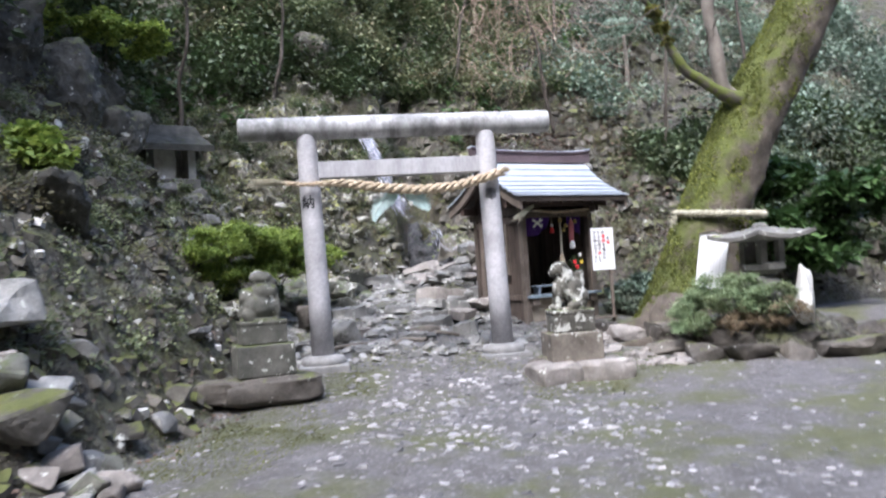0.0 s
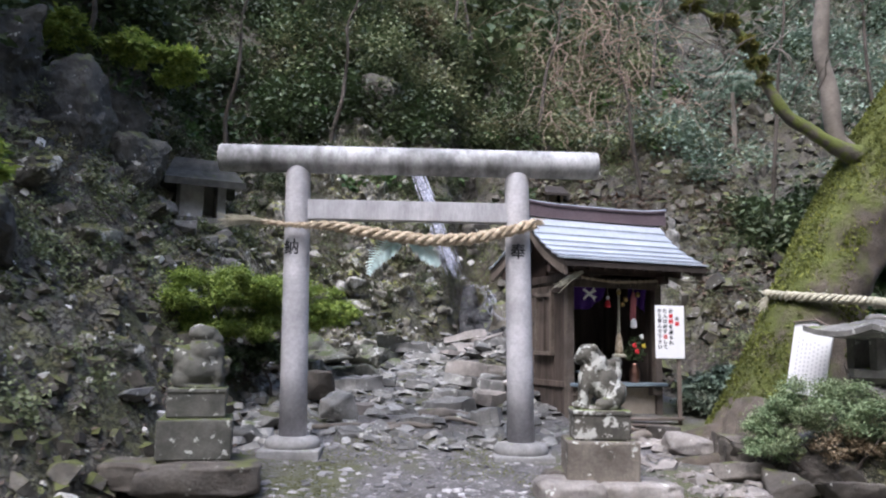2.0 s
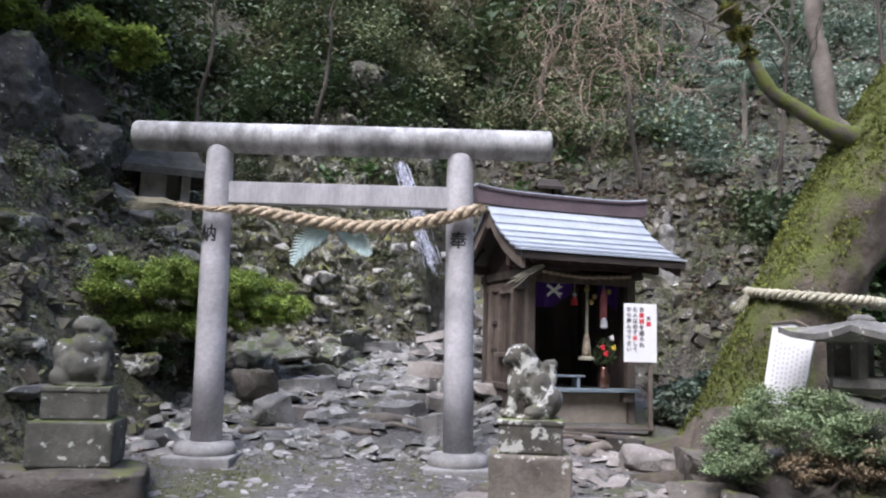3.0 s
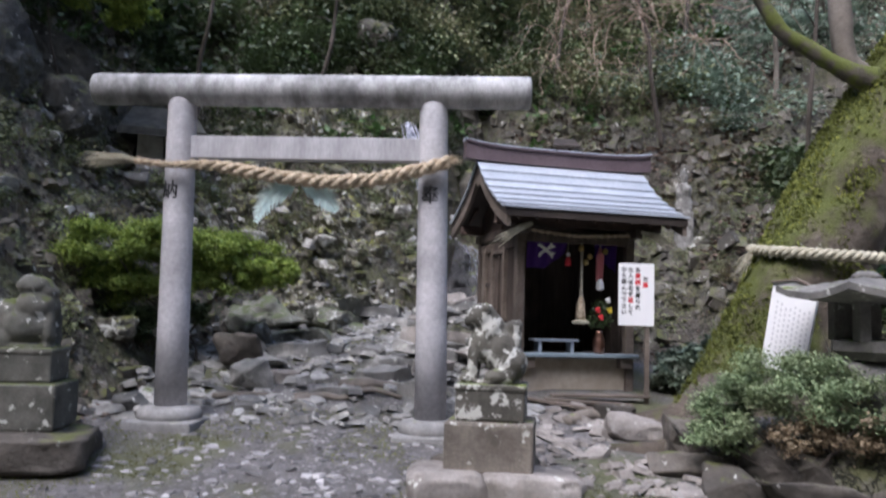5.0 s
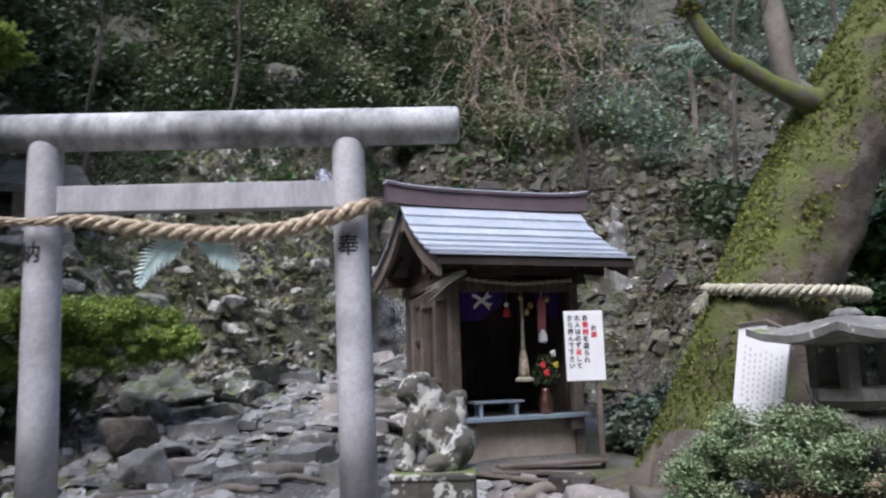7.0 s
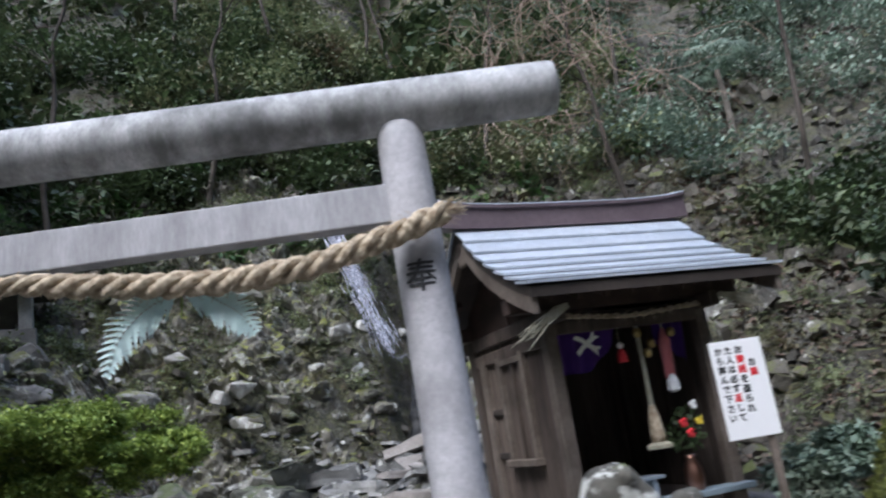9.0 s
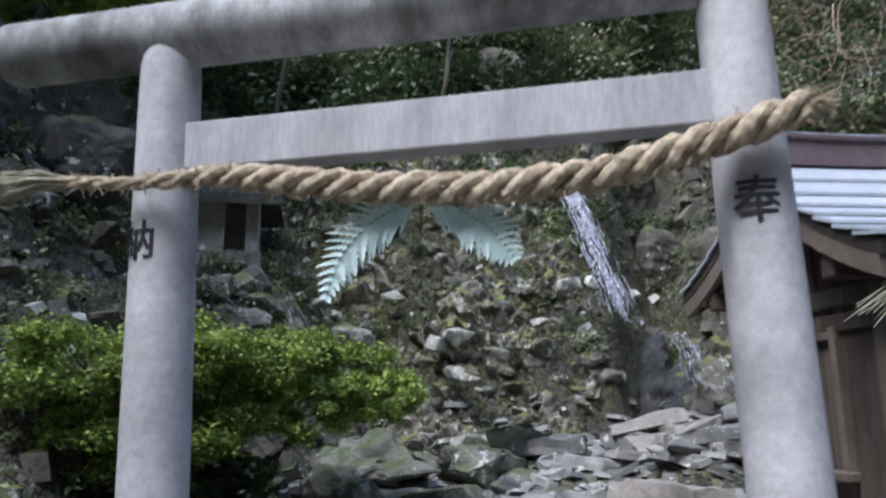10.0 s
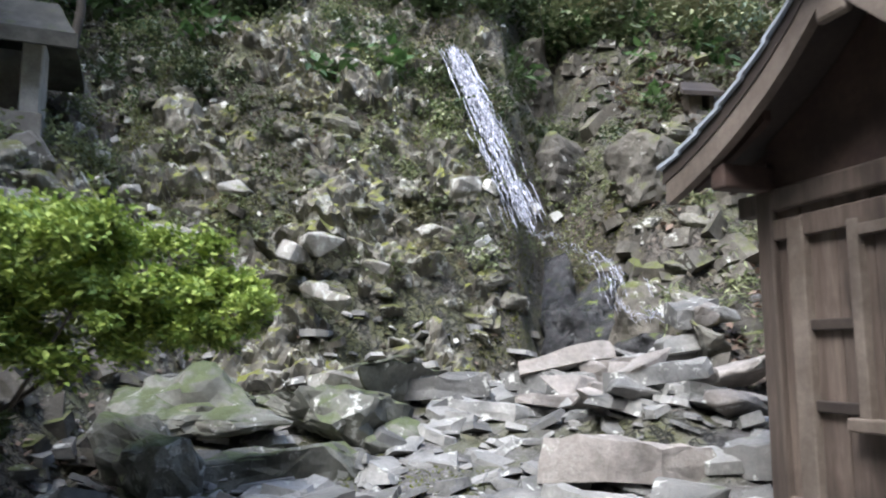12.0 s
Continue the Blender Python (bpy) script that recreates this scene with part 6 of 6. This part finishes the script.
def shrub(name, lobes, per, size, material, label, stem_at, seed, stems=2):
    b = thing(name, label, "shrub", (0, 0, 0))
    rg = random.Random(seed)
    np.random.seed(seed)
    c, r = [], []
    for x, y, z, rad in lobes:
        for _ in range(26):
            d = Vector((rg.gauss(0, 1), rg.gauss(0, 1), rg.gauss(0, 1))).normalized() * rad * rg.uniform(0.5, 0.95)
            c.append((x + d.x, y + d.y, z + d.z * 0.62 + 0.08 * rad))
            r.append(rad * rg.uniform(0.22, 0.4))
    crown = leaf_cloud(name + "_crown", c, r, per, size, material, "", "", LEAF, 0.6, tilt=0.8, hollow=0.2)
    for key in ("category", "kind", "label"):
        if key in crown:
            del crown[key]
    crown.name = "crown"
    crown.parent = b
    for k, (x, y, z, rad) in enumerate(lobes):
        for j in range(stems if k % 3 == 0 else 0):
            foot = Vector((stem_at[0] + rg.uniform(-0.25, 0.25), stem_at[1] + rg.uniform(-0.25, 0.25), 0))
            foot.z = gz(foot.x, foot.y) - 0.05
            tip = Vector((x + rg.uniform(-0.6, 0.6) * rad, y + rg.uniform(-0.6, 0.6) * rad, z + rg.uniform(-0.1, 0.4) * rad))
            mid = (foot + tip) / 2 + Vector((rg.uniform(-0.15, 0.15), rg.uniform(-0.15, 0.15), -0.05))
            part("branch", tube([Vector(p) for p in smooth_path([foot, mid, tip], 8)], np.linspace(0.02, 0.006, 8), 6), M_DARKTWIG, b)
    return b


shrub("azalea_bush", [(-1.4, 12.2, 2.22, 0.5), (-1.05, 12.8, 2.32, 0.56), (-0.6, 13.4, 2.25, 0.56), (-0.1, 13.8, 2.12, 0.48), (0.25, 13.6, 2.04, 0.34), (-0.8, 13.2, 2.02, 0.5), (-0.3, 13.4, 1.95, 0.38), (-1.35, 12.45, 1.76, 0.46), (-0.9, 12.85, 1.76, 0.42)], 380, 0.045, M_BUSH, "bright green azalea bush hanging over the rocks", (-0.95, 13.6), 3, 1)
# Dark leaves added for the leafy shadow below the azalea.
shrub("shadow_leaves", [(-0.7, 13.1, 1.42, 0.34), (-1.25, 12.5, 1.3, 0.4)], 120, 0.06, M_LEAF, "dark fern leaves filling in the shadow under the azalea", (-0.7, 13.3), 12)
shrub("low_azalea", [(5.15, 10.0, 0.88, 0.42), (5.55, 9.9, 1.0, 0.5), (6.05, 9.8, 0.92, 0.46), (5.0, 9.9, 0.65, 0.3)], 420, 0.031, M_BUSHGREY, "grey-green low bush beside the lantern", (5.5, 10.0), 4)
shrub("withered_azalea", [(5.85, 9.58, 0.76, 0.36), (6.2, 9.52, 0.76, 0.34), (5.5, 9.66, 0.68, 0.26)], 75, 0.033, M_RUSSET, "withered reddish-brown side of a low bush", (5.8, 9.8), 9)
shrub("large_leaved_shrub", [(8.1, 12.6, 2.0, 0.6), (8.8, 12.3, 1.6, 0.7), (9.3, 12.2, 2.4, 0.7), (8.4, 12.9, 2.9, 0.6)], 60, 0.22, M_BROAD, "large-leaved green shrub at the slope foot", (8.6, 12.7), 5)
shrub("slope_shrub", [(5.6, 13.3, 1.0, 0.35), (6.0, 13.6, 1.1, 0.4), (5.4, 13.0, 0.85, 0.3)], 90, 0.09, M_LEAFBLUE, "bluish-green shrub beside the shrine", (5.6, 13.2), 6)
shrub("limb_moss", [(5.84, 11.6, 5.06, 0.1), (5.76, 11.6, 5.28, 0.13), (5.64, 11.6, 5.54, 0.16), (5.35, 11.62, 5.84, 0.17), (4.95, 11.62, 6.03, 0.15)], 60, 0.045, M_YELLOW, "yellowish mossy growth clinging to the tree limb", (6.3, 14.6), 10, 0)
shrub("fresh_fern", [(-2.9, 9.6, 3.2, 0.35), (-3.2, 10.0, 3.5, 0.3)], 40, 0.12, M_BUSH, "fresh green fern on the slope", (-3.0, 9.8), 7)
shrub("hanging_shrub", [(-3.4, 14.5, 6.3, 0.5), (-2.7, 14.9, 6.2, 0.5), (-4.2, 14.0, 6.4, 0.5)], 120, 0.1, M_BUSH, "fresh green shrub hanging over the cliff", (-3.6, 15.0), 8)


def tangle():
    t = thing("dry_vine_tangle", "reddish-brown tangle of dry hanging vines", "vines", (0, 0, 0))
    rg = random.Random(13)
    for k in range(150):
        p = Vector((rg.gauss(5.3, 0.8), rg.uniform(17.6, 19.0), rg.uniform(6.4, 9.2)))
        d = Vector((rg.uniform(-1, 1), rg.uniform(-0.8, 0.2), rg.uniform(-0.6, 0.8))).normalized()
        line = [p]
        for j in range(12):
            d = (d + Vector((rg.uniform(-0.5, 0.5), rg.uniform(-0.5, 0.5), rg.uniform(-0.6, 0.42)))).normalized()
            line.append(line[-1] + d * rg.uniform(0.1, 0.24))
        line = [Vector(q) for q in smooth_path(line, 26)]
        r = rg.uniform(0.004, 0.013)
        part("vine", tube(line, np.linspace(r, r * 0.3, 26), 5), M_DRYTWIG, t)


tangle()


def saplings():
    rg = random.Random(17)
    for k, (x, y, h, lean) in enumerate(((-0.6, 19.0, 4.0, 0.5), (0.3, 22.5, 6.0, -0.4), (-2.6, 17.4, 5.0, 0.4), (2.2, 23.5, 6.0, 0.2), (4.4, 21.5, 5.0, 0.6), (6.6, 19.5, 5.5, -0.5), (8.6, 17.5, 6.5, 0.3), (10.2, 16.0, 7.0, -0.3), (7.6, 22.0, 7.0, 0.4), (-4.4, 14.8, 5.0, 0.6), (-5.5, 11.8, 6.0, 0.4), (3.2, 25.0, 8.0, -0.5), (-1.8, 22.0, 7.0, 0.3))):
        z = gz(x, y) - 0.1
        s = thing("sapling", "thin bare-stemmed young tree on the slope", "tree", (x, y, z), 0, "saplings")
        line = [(0, 0, 0)]
        for j in range(1, 8):
            f = j / 7
            line.append((lean * h * 0.3 * f + rg.uniform(-0.1, 0.1), rg.uniform(-0.1, 0.1) - 0.15 * f * h * 0.4, h * f))
        path = [Vector(p) for p in smooth_path(line, 24)]
        part("trunk", tube(path, np.linspace(0.055, 0.018, 24), 8, rough=0.2), M_DARKTWIG, s, smooth=True)
        for j in range(7):
            p = path[rg.randrange(10, 23)]
            d = Vector((rg.uniform(-1, 1), rg.uniform(-1, 0.5), rg.uniform(0, 0.8)))
            part("branch", tube([p, p + d * 0.4 + Vector((0, 0, 0.05)), p + d * 0.9], [0.014, 0.01, 0.004], 5), M_DARKTWIG, s)
        np.random.seed(100 + k)
        c = [tuple(path[rg.randrange(13, 24)] + Vector((rg.uniform(-0.6, 0.6), rg.uniform(-0.6, 0.6), rg.uniform(-0.2, 0.4)))) for _ in range(9)]
        crown = leaf_cloud("crown", c, [rg.uniform(0.25, 0.5) for _ in c], 60, 0.1, M_LEAF, "", "", LEAF, 0.6)
        for key in ("category", "kind", "label"):
            if key in crown:
                del crown[key]
        crown.parent = s


saplings()


def fan_palm():
    z = gz(9.4, 20.9)
    f = thing("fan_palm", "small fan palm with drooping pale green fronds", "palm", (9.4, 20.9, z))
    part("trunk", tube([(0, 0, -0.1), (0.03, 0, 0.7), (0.0, 0, 1.5)], [0.07, 0.06, 0.05], 9, rough=0.2), M_TWIG, f)
    rg = random.Random(2)
    for k in range(7):
        a = k * 0.9
        root = Vector((math.cos(a) * 0.45, math.sin(a) * 0.45, 1.5 + rg.uniform(0.1, 0.5)))
        bm = bmesh.new()
        tube([(0, 0, 1.45), tuple(root * 0.5 + Vector((0, 0, 0.85))), tuple(root)], [0.012, 0.01, 0.008], 5, bm)
        for j in range(13):
            b = a - 1.3 + j * 0.2
            d = Vector((math.cos(b), math.sin(b), -0.5))
            side = Vector((-math.sin(b), math.cos(b), 0)) * 0.02
            p, q, e = root, root + d * 0.25 + Vector((0, 0, 0.07)), root + d * 0.45 - Vector((0, 0, 0.1))
            bm.faces.new([bm.verts.new(v) for v in (p, q + side, e, q - side)])
        part("frond", bm, M_LEAFBLUE, f)


fan_palm()
